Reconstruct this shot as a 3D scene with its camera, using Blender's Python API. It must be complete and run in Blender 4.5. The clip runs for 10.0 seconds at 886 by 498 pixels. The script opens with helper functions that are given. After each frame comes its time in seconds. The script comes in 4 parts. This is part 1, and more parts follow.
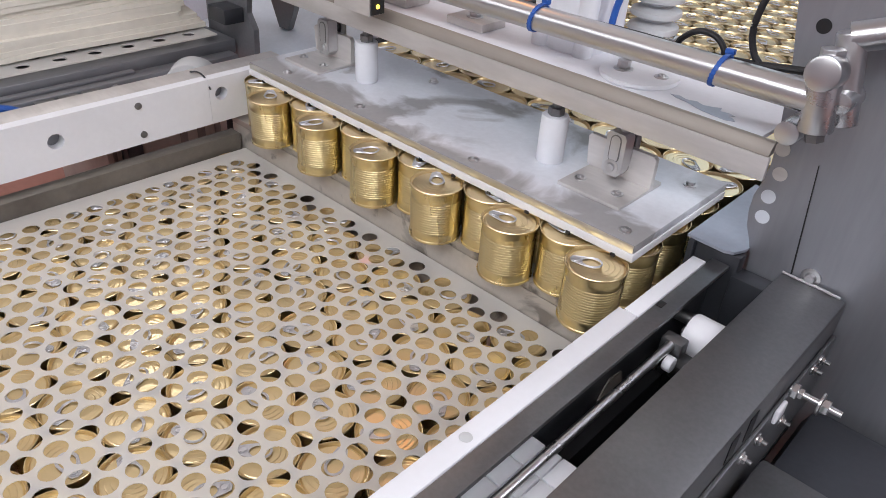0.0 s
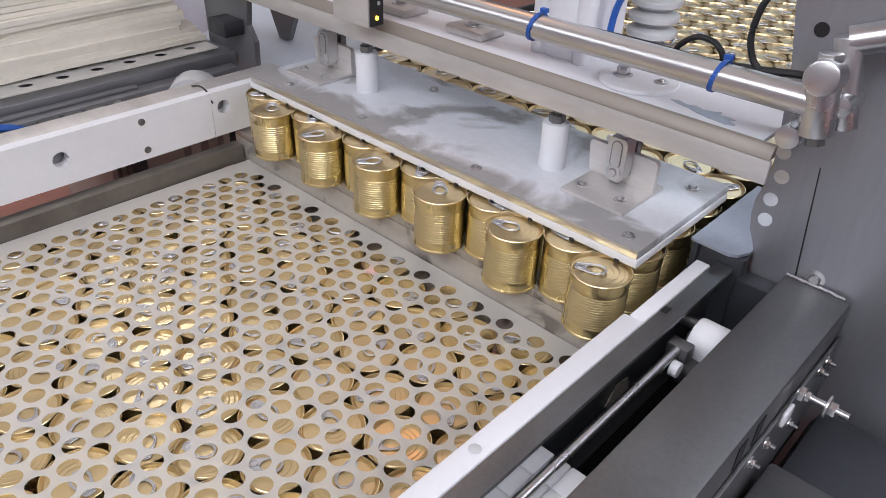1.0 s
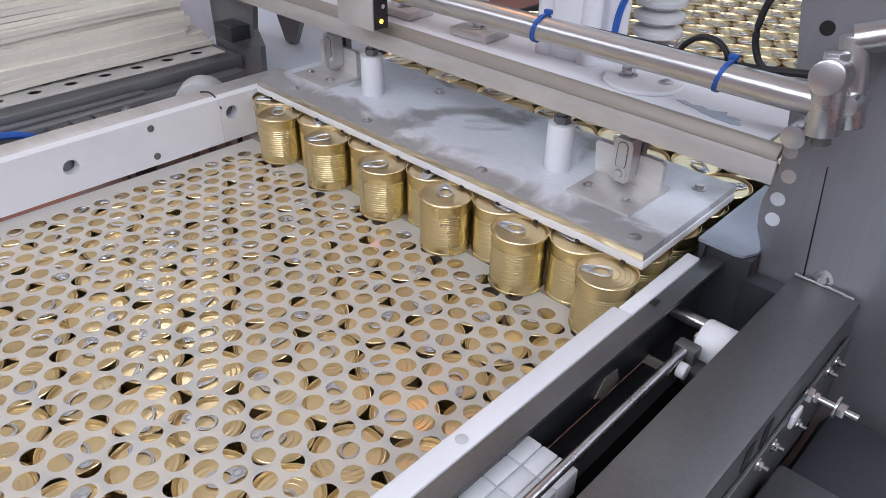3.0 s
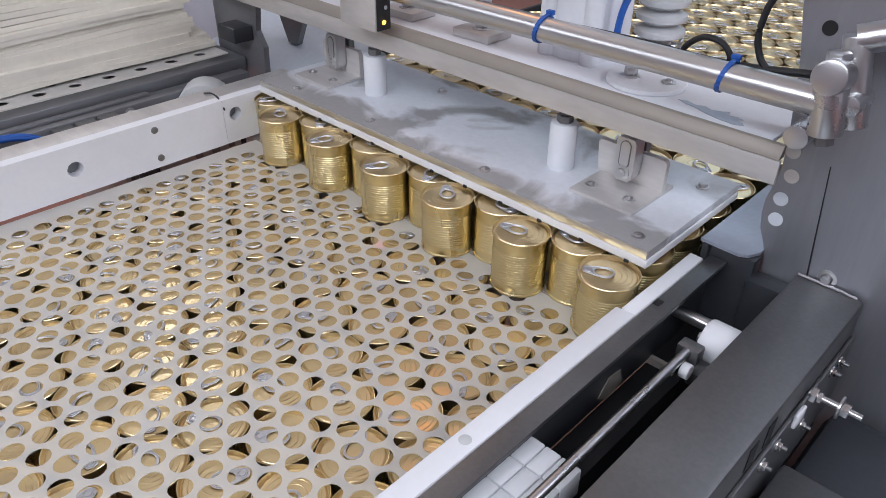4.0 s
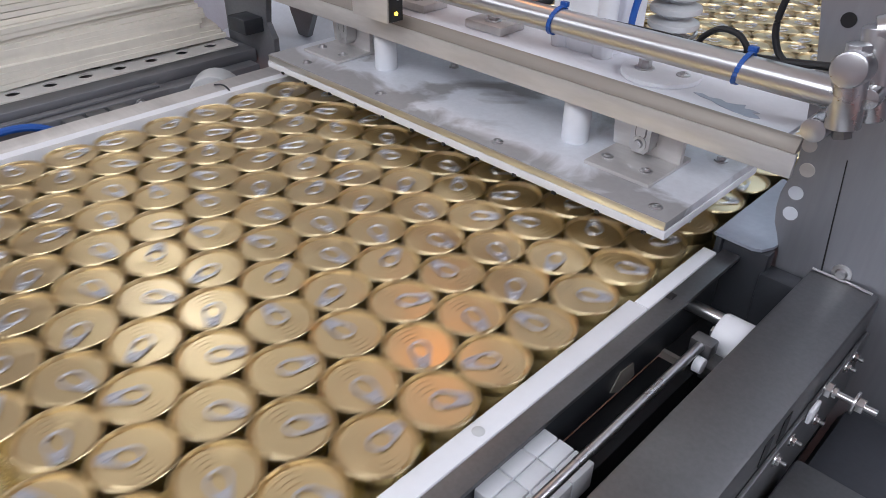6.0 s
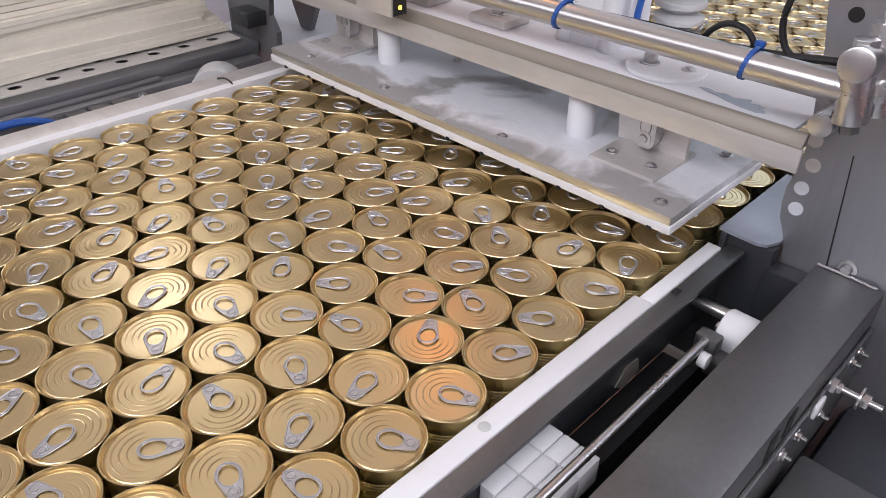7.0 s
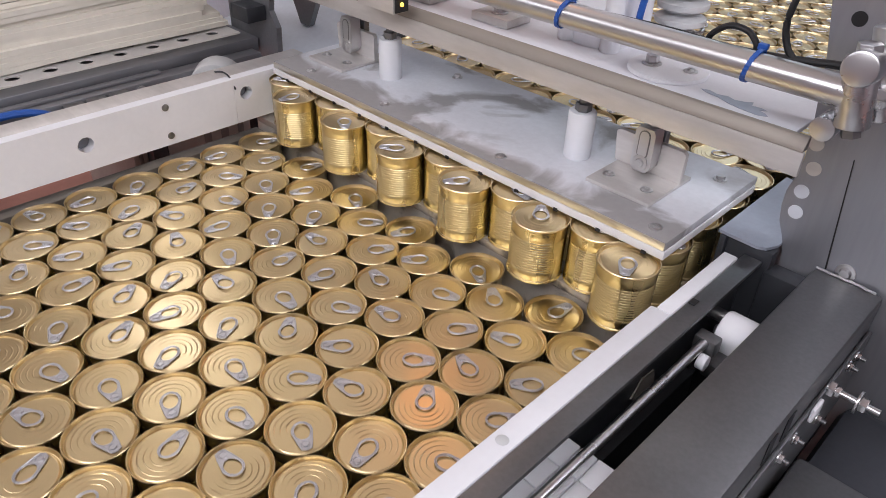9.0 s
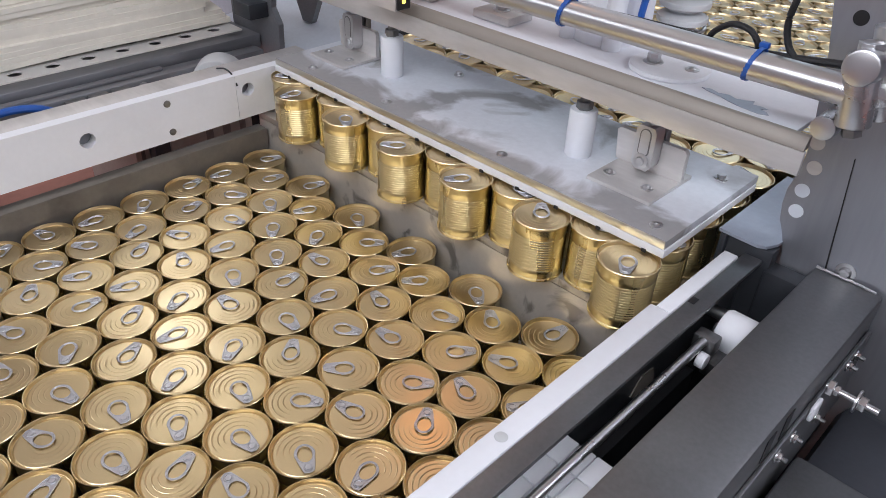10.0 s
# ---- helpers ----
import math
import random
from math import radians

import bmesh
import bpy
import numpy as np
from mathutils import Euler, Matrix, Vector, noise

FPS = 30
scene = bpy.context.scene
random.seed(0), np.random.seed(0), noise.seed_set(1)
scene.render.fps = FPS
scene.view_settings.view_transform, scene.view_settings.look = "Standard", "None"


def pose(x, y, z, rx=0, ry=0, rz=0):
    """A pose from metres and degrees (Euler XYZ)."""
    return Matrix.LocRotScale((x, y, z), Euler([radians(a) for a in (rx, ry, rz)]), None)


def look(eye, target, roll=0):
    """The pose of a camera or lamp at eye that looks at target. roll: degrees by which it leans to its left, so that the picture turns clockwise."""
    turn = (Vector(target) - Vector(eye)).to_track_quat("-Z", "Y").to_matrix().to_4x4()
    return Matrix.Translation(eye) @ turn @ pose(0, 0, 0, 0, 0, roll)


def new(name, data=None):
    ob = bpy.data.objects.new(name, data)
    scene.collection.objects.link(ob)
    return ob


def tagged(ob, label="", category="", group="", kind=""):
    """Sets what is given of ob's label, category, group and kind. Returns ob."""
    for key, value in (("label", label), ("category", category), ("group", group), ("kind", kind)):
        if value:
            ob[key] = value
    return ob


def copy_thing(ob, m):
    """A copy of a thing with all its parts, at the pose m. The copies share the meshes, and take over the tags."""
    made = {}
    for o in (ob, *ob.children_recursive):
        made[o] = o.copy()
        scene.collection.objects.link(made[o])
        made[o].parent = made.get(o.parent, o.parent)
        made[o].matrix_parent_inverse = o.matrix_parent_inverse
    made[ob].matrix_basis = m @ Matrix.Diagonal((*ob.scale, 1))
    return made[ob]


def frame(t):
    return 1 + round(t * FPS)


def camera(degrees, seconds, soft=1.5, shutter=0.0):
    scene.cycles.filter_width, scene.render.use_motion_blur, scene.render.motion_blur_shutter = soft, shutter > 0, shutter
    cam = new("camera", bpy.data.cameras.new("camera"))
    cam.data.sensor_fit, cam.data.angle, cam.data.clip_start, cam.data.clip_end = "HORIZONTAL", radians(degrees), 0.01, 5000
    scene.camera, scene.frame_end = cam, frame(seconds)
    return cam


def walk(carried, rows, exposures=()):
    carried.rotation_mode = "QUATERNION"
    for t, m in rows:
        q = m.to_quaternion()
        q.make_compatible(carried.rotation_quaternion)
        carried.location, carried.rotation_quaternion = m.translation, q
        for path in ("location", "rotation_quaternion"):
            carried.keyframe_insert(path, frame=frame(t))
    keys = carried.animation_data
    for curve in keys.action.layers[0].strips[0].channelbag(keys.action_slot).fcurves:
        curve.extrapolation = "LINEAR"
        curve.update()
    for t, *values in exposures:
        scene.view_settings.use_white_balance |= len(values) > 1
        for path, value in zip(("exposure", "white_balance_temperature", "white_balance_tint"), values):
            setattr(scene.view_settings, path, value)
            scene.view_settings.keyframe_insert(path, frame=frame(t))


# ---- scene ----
PATH = [
    (0, (0.34, -0.652, 0.472), (-0.778, 0.591, -0.626), 3.8),
    (0.5, (0.342, -0.646, 0.48), (-0.784, 0.587, -0.62), 2.6),
    (1, (0.338, -0.651, 0.484), (-0.79, 0.585, -0.613), 2.2),
    (1.5, (0.336, -0.651, 0.488), (-0.795, 0.575, -0.615), 1.7),
    (2, (0.34, -0.646, 0.489), (-0.802, 0.574, -0.61), 1.4),
    (2.5, (0.34, -0.646, 0.487), (-0.804, 0.573, -0.612), 1.3),
    (4, (0.341, -0.646, 0.49), (-0.813, 0.563, -0.61), 0.8),
    (4.5, (0.337, -0.648, 0.488), (-0.814, 0.56, -0.615), 0.7),
    (5, (0.331, -0.652, 0.485), (-0.818, 0.556, -0.619), 1.0),
    (5.5, (0.337, -0.651, 0.485), (-0.823, 0.549, -0.618), 0.9),
    (7, (0.33, -0.654, 0.486), (-0.822, 0.532, -0.64), 1.0),
    (7.5, (0.332, -0.656, 0.489), (-0.817, 0.533, -0.635), 1.2),
    (8, (0.33, -0.658, 0.486), (-0.816, 0.539, -0.633), 1.5),
    (8.5, (0.329, -0.657, 0.488), (-0.812, 0.538, -0.64), 1.7),
    (9, (0.325, -0.657, 0.484), (-0.815, 0.538, -0.644), 2.1),
    (9.5, (0.327, -0.659, 0.488), (-0.809, 0.533, -0.648), 2.2),
    (10, (0.327, -0.657, 0.484), (-0.814, 0.533, -0.649), 2.3),
]
cam = camera(63.0, 10.0, soft=0.6, shutter=0.6)
walk(cam, [(t, look(eye, target, roll)) for t, eye, target, roll in PATH],
     exposures=[(0, -0.12, 6350, 10), (2.5, -0.22, 6050, 10), (3.9, -0.28, 6000, 9), (5.6, -0.36, 5950, 8), (6.8, -0.20, 6450, 12), (7.6, -0.20, 6450, 13), (9.2, -0.25, 6450, 13), (10, -0.25, 6100, 9)])

# ---- world and lights ----
world = bpy.data.worlds.new("hall_air")
scene.world = world
world.use_nodes = True
world.node_tree.nodes["Background"].inputs[0].default_value = (0.75, 0.82, 1.0, 1)
world.node_tree.nodes["Background"].inputs[1].default_value = 0.15


def area_lamp(name, at, target, sx, sy, watts, colour):
    data = bpy.data.lights.new(name, "AREA")
    data.shape, data.size, data.size_y = "RECTANGLE", sx, sy
    data.energy, data.color = watts, colour
    ob = new(name, data)
    ob.matrix_world = look(at, target)
    return ob


COOL = (0.935, 0.94, 0.98)
WARM = (1.0, 0.96, 0.91)
# placed where the white highlights on the left lids mirror a ceiling lamp
area_lamp("unseen_lamp", (-3.12, 0.64, 2.20), (-3.12, 0.64, 0), 0.75, 0.42, 8.5, WARM)
# five unseen lamps with no known source, added to fill cans, plate and machine
area_lamp("unseen_lamp", (-1.9, 0.6, 2.28), (-1.9, 0.6, 0), 2.8, 3.0, 13, (1.0, 0.97, 0.93))
area_lamp("unseen_lamp", (0.6, -1.9, 2.20), (0.35, -1.2, 0), 3.6, 1.6, 158, COOL)
area_lamp("unseen_lamp", (2.3, 0.8, 2.20), (1.6, 0.6, 0), 1.4, 3.2, 122, COOL)
area_lamp("unseen_lamp", (-0.8, 4.5, 2.20), (-0.8, 4.4, 0), 4.2, 2.6, 55, (0.74, 0.90, 1.0))
area_lamp("unseen_lamp", (-2.6, -2.6, 2.20), (-2.4, -2.2, 0), 1.8, 2.2, 42, COOL)
area_lamp("signal_lamp", (-0.56, 0.25, 0.66), (-0.1, -0.25, 0), 0.03, 0.03, 0.16, (1.0, 0.30, 0.02))
spot = bpy.data.lights.new("sensor_beam", "SPOT")
spot.energy, spot.color, spot.spot_size, spot.spot_blend, spot.shadow_soft_size = 16.0, (1.0, 0.03, 0.03), radians(2.0), 1.0, 0.004
beam_lamp = new("sensor_beam", spot)
beam_lamp.matrix_world = look((-0.345, -0.055, 0.55), (-0.331, -0.073, -0.1))


# ---- materials ----
def mat(name, base, rough=0.5, metal=0.0, vary=0.12, scale=8.0, fine=90.0, bump=0.05, dark=None, stretch=(1, 1, 1), spot=0.55,
        spec=0.5, rough_vary=0.12, coat=0.0, piece=0.0, edge=0.15, warp=0.0):
    m = bpy.data.materials.new(name)
    m.use_nodes = True
    nt = m.node_tree
    b = nt.nodes["Principled BSDF"]
    link = nt.links.new
    geo = nt.nodes.new("ShaderNodeTexCoord")
    mp = nt.nodes.new("ShaderNodeMapping")
    mp.inputs["Scale"].default_value = stretch
    link(geo.outputs["Object"], mp.inputs["Vector"])
    n1 = nt.nodes.new("ShaderNodeTexNoise")
    n1.inputs["Scale"].default_value, n1.inputs["Detail"].default_value = scale, 6
    n1.inputs["Distortion"].default_value = warp
    n2 = nt.nodes.new("ShaderNodeTexNoise")
    n2.inputs["Scale"].default_value, n2.inputs["Detail"].default_value = fine, 3
    link(mp.outputs[0], n1.inputs["Vector"])
    link(mp.outputs[0], n2.inputs["Vector"])
    ramp = nt.nodes.new("ShaderNodeValToRGB")
    ramp.color_ramp.elements[0].position = spot - edge
    ramp.color_ramp.elements[1].position = spot + edge * 0.8
    low = dark or tuple(c * (1 - vary) for c in base)
    ramp.color_ramp.elements[0].color = (*low, 1)
    ramp.color_ramp.elements[1].color = (*base, 1)
    link(n1.outputs["Fac"], ramp.inputs[0])
    mix = nt.nodes.new("ShaderNodeMix")
    mix.data_type, mix.blend_type = "RGBA", "MULTIPLY"
    mix.inputs["Factor"].default_value = vary
    link(ramp.outputs[0], mix.inputs["A"])
    link(n2.outputs["Fac"], mix.inputs["B"])
    last = mix.outputs["Result"]
    if piece:
        info = nt.nodes.new("ShaderNodeObjectInfo")
        rng = nt.nodes.new("ShaderNodeMapRange")
        rng.inputs["To Min"].default_value, rng.inputs["To Max"].default_value = 1 - piece, 1 + piece
        link(info.outputs["Random"], rng.inputs["Value"])
        hsv = nt.nodes.new("ShaderNodeHueSaturation")
        link(rng.outputs[0], hsv.inputs["Value"])
        link(last, hsv.inputs["Color"])
        last = hsv.outputs[0]
    link(last, b.inputs["Base Color"])
    rr = nt.nodes.new("ShaderNodeMapRange")
    rr.inputs["To Min"].default_value, rr.inputs["To Max"].default_value = max(0.03, rough - rough_vary), min(1, rough + rough_vary)
    link(n1.outputs["Fac"], rr.inputs["Value"])
    link(rr.outputs[0], b.inputs["Roughness"])
    b.inputs["Metallic"].default_value = metal
    b.inputs["Specular IOR Level"].default_value = spec
    b.inputs["Coat Weight"].default_value, b.inputs["Coat Roughness"].default_value = coat, 0.2
    b.inputs["Coat IOR"].default_value = 1.65
    if bump:
        bp = nt.nodes.new("ShaderNodeBump")
        bp.inputs["Strength"].default_value, bp.inputs["Distance"].default_value = bump, 0.002
        link(n2.outputs["Fac"], bp.inputs["Height"])
        link(bp.outputs[0], b.inputs["Normal"])
    return m


def glow(name, colour, power):
    m = bpy.data.materials.new(name)
    m.use_nodes = True
    b = m.node_tree.nodes["Principled BSDF"]
    b.inputs["Base Color"].default_value = (*colour, 1)
    b.inputs["Emission Color"].default_value = (*colour, 1)
    b.inputs["Emission Strength"].default_value = power
    return m


M_GOLD = mat("gold_lacquer", (0.765, 0.642, 0.340), 0.28, 1.0, 0.06, 25, 300, 0.02, rough_vary=0.06, piece=0.05, coat=0.6, stretch=(1, 1, 0.25))
M_LID = mat("gold_lacquer_lid", (0.755, 0.598, 0.325), 0.31, 1.0, 0.05, 22, 400, 0.0, rough_vary=0.05, piece=0.08, coat=0.8)
M_TAB = mat("tab_aluminium", (0.68, 0.68, 0.71), 0.38, 0.9, 0.1, 60, 300, 0.02)
M_SHEET = mat("sheet_plastic", (0.75, 0.735, 0.71), 0.42, 0.0, 0.06, 6, 60, 0.02)
M_HDPE = mat("white_hdpe", (0.81, 0.82, 0.86), 0.45, 0.0, 0.06, 9, 120, 0.04)
M_STEEL = mat("brushed_steel", (0.36, 0.365, 0.39), 0.42, 0.65, 0.20, 7, 160, 0.05, stretch=(1, 0.08, 1))
M_STEELX = mat("brushed_steel_cross", (0.72, 0.695, 0.68), 0.42, 0.5, 0.18, 22, 160, 0.06, stretch=(0.22, 1, 1), dark=(0.58, 0.56, 0.545), spot=0.44)
M_DARKST = mat("grey_blasted_steel", (0.30, 0.302, 0.31), 0.46, 1.0, 0.22, 6, 220, 0.06, dark=(0.235, 0.235, 0.24), spot=0.45)
# darker than the other pit steel, for the left side bar
M_PITDARK = mat("dark_pit_steel", (0.21, 0.19, 0.165), 0.42, 0.4, 0.25, 12, 120, 0.05, dark=(0.13, 0.115, 0.10), spot=0.42)
M_CARD = mat("beige_carton", (0.70, 0.62, 0.55), 0.7, 0.0, 0.12, 10, 90, 0.04)
M_BASE = mat("machine_base_paint", (0.085, 0.09, 0.105), 0.34, 0.4, 0.2, 6, 120, 0.04)
M_LIP = mat("grey_lip_steel", (0.38, 0.41, 0.49), 0.36, 0.3, 0.15, 9, 140, 0.04)
M_POL = mat("polished_steel", (0.68, 0.68, 0.69), 0.30, 1.0, 0.08, 12, 200, 0.02, stretch=(0.1, 1, 1))
M_ALU = mat("dusty_aluminium", (0.84, 0.865, 0.92), 0.50, 0.30, 0.15, 6.5, 110, 0.05, dark=(0.40, 0.395, 0.40), spot=0.475, edge=0.06, warp=1.0)
M_PIT = mat("stained_pit_steel", (0.52, 0.475, 0.42), 0.40, 0.6, 0.25, 26, 120, 0.06, dark=(0.20, 0.18, 0.16), spot=0.40, edge=0.06, warp=0.5)
M_PITW = mat("worn_stainless", (0.62, 0.575, 0.52), 0.40, 0.55, 0.15, 16, 120, 0.05, dark=(0.27, 0.245, 0.22), spot=0.38, edge=0.05, warp=0.9)
M_CEIL = mat("ceiling_paint", (0.73, 0.70, 0.67), 0.7, 0.0, 0.05, 2, 30, 0.02)
M_EDGE = mat("bare_aluminium_edge", (0.80, 0.78, 0.72), 0.34, 1.0, 0.12, 30, 200, 0.03, stretch=(0.1, 1, 1))
# black rubber, and the black of gaps, slots and fillers
M_BLACK = mat("black_rubber_and_gaps", (0.015, 0.015, 0.017), 0.5, 0.0, 0.2, 20, 100, 0.03)
M_DARK = mat("dark_painted_metal", (0.058, 0.062, 0.072), 0.4, 0.3, 0.2, 10, 90, 0.04)
M_BLUE = mat("blue_nylon", (0.02, 0.10, 0.42), 0.4, 0.0, 0.1, 30, 200, 0.02)
M_DUST = mat("dusty_white_metal", (0.74, 0.75, 0.80), 0.6, 0.05, 0.08, 7, 140, 0.04, dark=(0.62, 0.63, 0.67), spot=0.40)
M_GREYP = mat("grey_plastic_block", (0.55, 0.56, 0.57), 0.4, 0.0, 0.08, 14, 120, 0.03)
M_FLOOR = mat("red_floor", (0.56, 0.26, 0.205), 0.55, 0.0, 0.2, 3, 40, 0.05)
M_SIDE = mat("ground_steel_plate", (0.36, 0.368, 0.40), 0.40, 0.72, 0.15, 5, 160, 0.05, stretch=(1, 1, 0.12), dark=(0.30, 0.305, 0.33), spot=0.45)
M_WALL = mat("hall_wall", (0.66, 0.69, 0.75), 0.7, 0.0, 0.05, 2, 30, 0.02)
M_PANEL = mat("blue_grey_panel", (0.74, 0.80, 0.90), 0.5, 0.0, 0.15, 3, 80, 0.03)
M_CREAM = mat("aged_sheet_plastic", (0.80, 0.76, 0.67), 0.45, 0.0, 0.12, 5, 60, 0.03, piece=0.02)
# brown for gusset and carton stripes, and the cans' reflection on the bent edge
M_BAND = mat("brown_and_can_reflection", (0.40, 0.36, 0.32), 0.55, 0.5, 0.15, 9, 120, 0.04, stretch=(0.15, 1, 1))
M_LED = glow("led_amber", (1.0, 0.55, 0.05), 6.0)


def let_light_through(m, share):
    """Makes a thin plastic pass on part of the light that falls on it."""
    nt = m.node_tree
    out = next(n for n in nt.nodes if n.type == "OUTPUT_MATERIAL")
    body = nt.nodes["Principled BSDF"]
    thin = nt.nodes.new("ShaderNodeBsdfTranslucent")
    thin.inputs["Color"].default_value = (0.93, 0.91, 0.86, 1)
    mix = nt.nodes.new("ShaderNodeMixShader")
    mix.inputs[0].default_value = share
    nt.links.new(body.outputs[0], mix.inputs[1])
    nt.links.new(thin.outputs[0], mix.inputs[2])
    nt.links.new(mix.outputs[0], out.inputs["Surface"])


let_light_through(M_SHEET, 0.42)


def grimy_front(m, y0, y1):
    """A band of grease along the front edge of a plate, with a ragged border."""
    nt = m.node_tree
    ramp = next(n for n in nt.nodes if n.type == "VALTORGB")
    noise_out = ramp.inputs[0].links[0].from_socket
    coord = next(n for n in nt.nodes if n.type == "TEX_COORD")
    split = nt.nodes.new("ShaderNodeSeparateXYZ")
    nt.links.new(coord.outputs["Object"], split.inputs[0])
    fade = nt.nodes.new("ShaderNodeMapRange")
    fade.inputs["From Min"].default_value, fade.inputs["From Max"].default_value = y0, y1
    fade.inputs["To Min"].default_value, fade.inputs["To Max"].default_value = -0.17, 0.035
    nt.links.new(split.outputs["Y"], fade.inputs["Value"])
    add = nt.nodes.new("ShaderNodeMath")
    nt.links.new(noise_out, add.inputs[0])
    nt.links.new(fade.outputs[0], add.inputs[1])
    nt.links.new(add.outputs[0], ramp.inputs[0])


grimy_front(M_ALU, 0.035, 0.115)


# ---- mesh helpers ----
def smooth(me, angle=35):
    for p in me.polygons:
        p.use_smooth = True
    me.set_sharp_from_angle(angle=radians(angle))


def mesh_of(name, bm, material):
    me = bpy.data.meshes.new(name)
    bmesh.ops.recalc_face_normals(bm, faces=bm.faces)
    bm.to_mesh(me)
    bm.free()
    for m in material if isinstance(material, (list, tuple)) else [material]:
        me.materials.append(m)
    smooth(me)
    return me


def part(name, bm, material, parent=None, label=""):
    ob = new(name, mesh_of(name, bm, material))
    if parent:
        ob.parent = parent
    return tagged(ob, label)


def thing(name, label, category, at=(0, 0, 0), group="", kind=""):
    ob = new(name)
    ob.empty_display_size = 0.02
    ob.matrix_basis = pose(*at) if len(at) in (3, 6) else at
    return tagged(ob, label, category, group, kind)


def box(bm, x0, x1, y0, y1, z0, z1, bevel=0.0015, m=None):
    mid = Vector(((x0 + x1) / 2, (y0 + y1) / 2, (z0 + z1) / 2))
    mt = Matrix.Translation(mid) @ Matrix.Diagonal((x1 - x0, y1 - y0, z1 - z0, 1))
    vs = bmesh.ops.create_cube(bm, size=1, matrix=(m @ mt) if m else mt)["verts"]
    if bevel:
        es = list({e for v in vs for e in v.link_edges})
        bmesh.ops.bevel(bm, geom=es, offset=bevel, segments=2, profile=0.5, affect="EDGES")
    return bm


def cyl(bm, a, b, r, seg=24, r2=None, bevel=0.0):
    a, b = Vector(a), Vector(b)
    m = Matrix.Translation((a + b) / 2) @ (b - a).to_track_quat("Z", "Y").to_matrix().to_4x4()
    vs = bmesh.ops.create_cone(bm, cap_ends=True, segments=seg, radius1=r, radius2=r if r2 is None else r2, depth=(b - a).length, matrix=m)["verts"]
    if bevel:
        es = [e for e in {e for v in vs for e in v.link_edges} if any(len(f.verts) > 4 for f in e.link_faces)]
        bmesh.ops.bevel(bm, geom=es, offset=bevel, segments=2, profile=0.5, affect="EDGES")
    return bm


def lathe(bm, prof, seg=32, at=(0, 0, 0), cap0=False, cap1=False):
    rings = []
    for r, z in prof:
        if r <= 1e-6:
            rings.append([bm.verts.new((at[0], at[1], at[2] + z))])
        else:
            rings.append([bm.verts.new((at[0] + r * math.cos(2 * math.pi * i / seg), at[1] + r * math.sin(2 * math.pi * i / seg), at[2] + z)) for i in range(seg)])
    for a, b in zip(rings, rings[1:]):
        for i in range(seg):
            j = (i + 1) % seg
            if len(b) == 1:
                bm.faces.new((a[i], a[j], b[0]))
            elif len(a) == 1:
                bm.faces.new((a[0], b[j], b[i]))
            else:
                bm.faces.new((a[i], a[j], b[j], b[i]))
    if cap0:
        bm.faces.new(rings[0][::-1])
    if cap1:
        bm.faces.new(rings[-1])
    return bm


def sweep(bm, pts, r, seg=10, closed=False, flat=1.0):
    """A tube of radius r along the points; flat squeezes it along its local up."""
    pts = [Vector(p) for p in pts]
    n = len(pts)
    rings = []
    up = Vector((0, 0, 1))
    for i, p in enumerate(pts):
        d = (pts[(i + 1) % n] - pts[i - 1]) if closed else (pts[min(i + 1, n - 1)] - pts[max(i - 1, 0)])
        d.normalize()
        s = d.cross(up)
        s = s.normalized() if s.length > 1e-4 else Vector((1, 0, 0))
        u = s.cross(d)
        rings.append([bm.verts.new(p + s * r * math.cos(2 * math.pi * k / seg) + u * r * flat * math.sin(2 * math.pi * k / seg)) for k in range(seg)])
    for i in range(n if closed else n - 1):
        a, b = rings[i], rings[(i + 1) % n]
        for k in range(seg):
            bm.faces.new((a[k], a[(k + 1) % seg], b[(k + 1) % seg], b[k]))
    if not closed:
        bm.faces.new(rings[0][::-1])
        bm.faces.new(rings[-1])
    return bm


def curve_pts(pts, n=8):
    """Catmull-Rom through the points."""
    p = [Vector(q) for q in pts]
    p = [2 * p[0] - p[1]] + p + [2 * p[-1] - p[-2]]
    out = []
    for i in range(1, len(p) - 2):
        for k in range(n):
            t = k / n
            out.append(0.5 * (2 * p[i] + (p[i + 1] - p[i - 1]) * t + (2 * p[i - 1] - 5 * p[i] + 4 * p[i + 1] - p[i + 2]) * t * t
                              + (3 * p[i] - p[i - 1] - 3 * p[i + 1] + p[i + 2]) * t ** 3))
    return out + [p[-2]]


def prism(bm, outline, z0, z1, axis="z"):
    """A plate with the given outline, drawn in the plane across the axis."""
    def put(u, v, w):
        return {"z": (u, v, w), "x": (w, u, v), "y": (u, w, v)}[axis]
    a = [bm.verts.new(put(u, v, z0)) for u, v in outline]
    b = [bm.verts.new(put(u, v, z1)) for u, v in outline]
    n = len(a)
    bm.faces.new(a[::-1])
    bm.faces.new(b)
    for i in range(n):
        bm.faces.new((a[i], a[(i + 1) % n], b[(i + 1) % n], b[i]))
    return bm


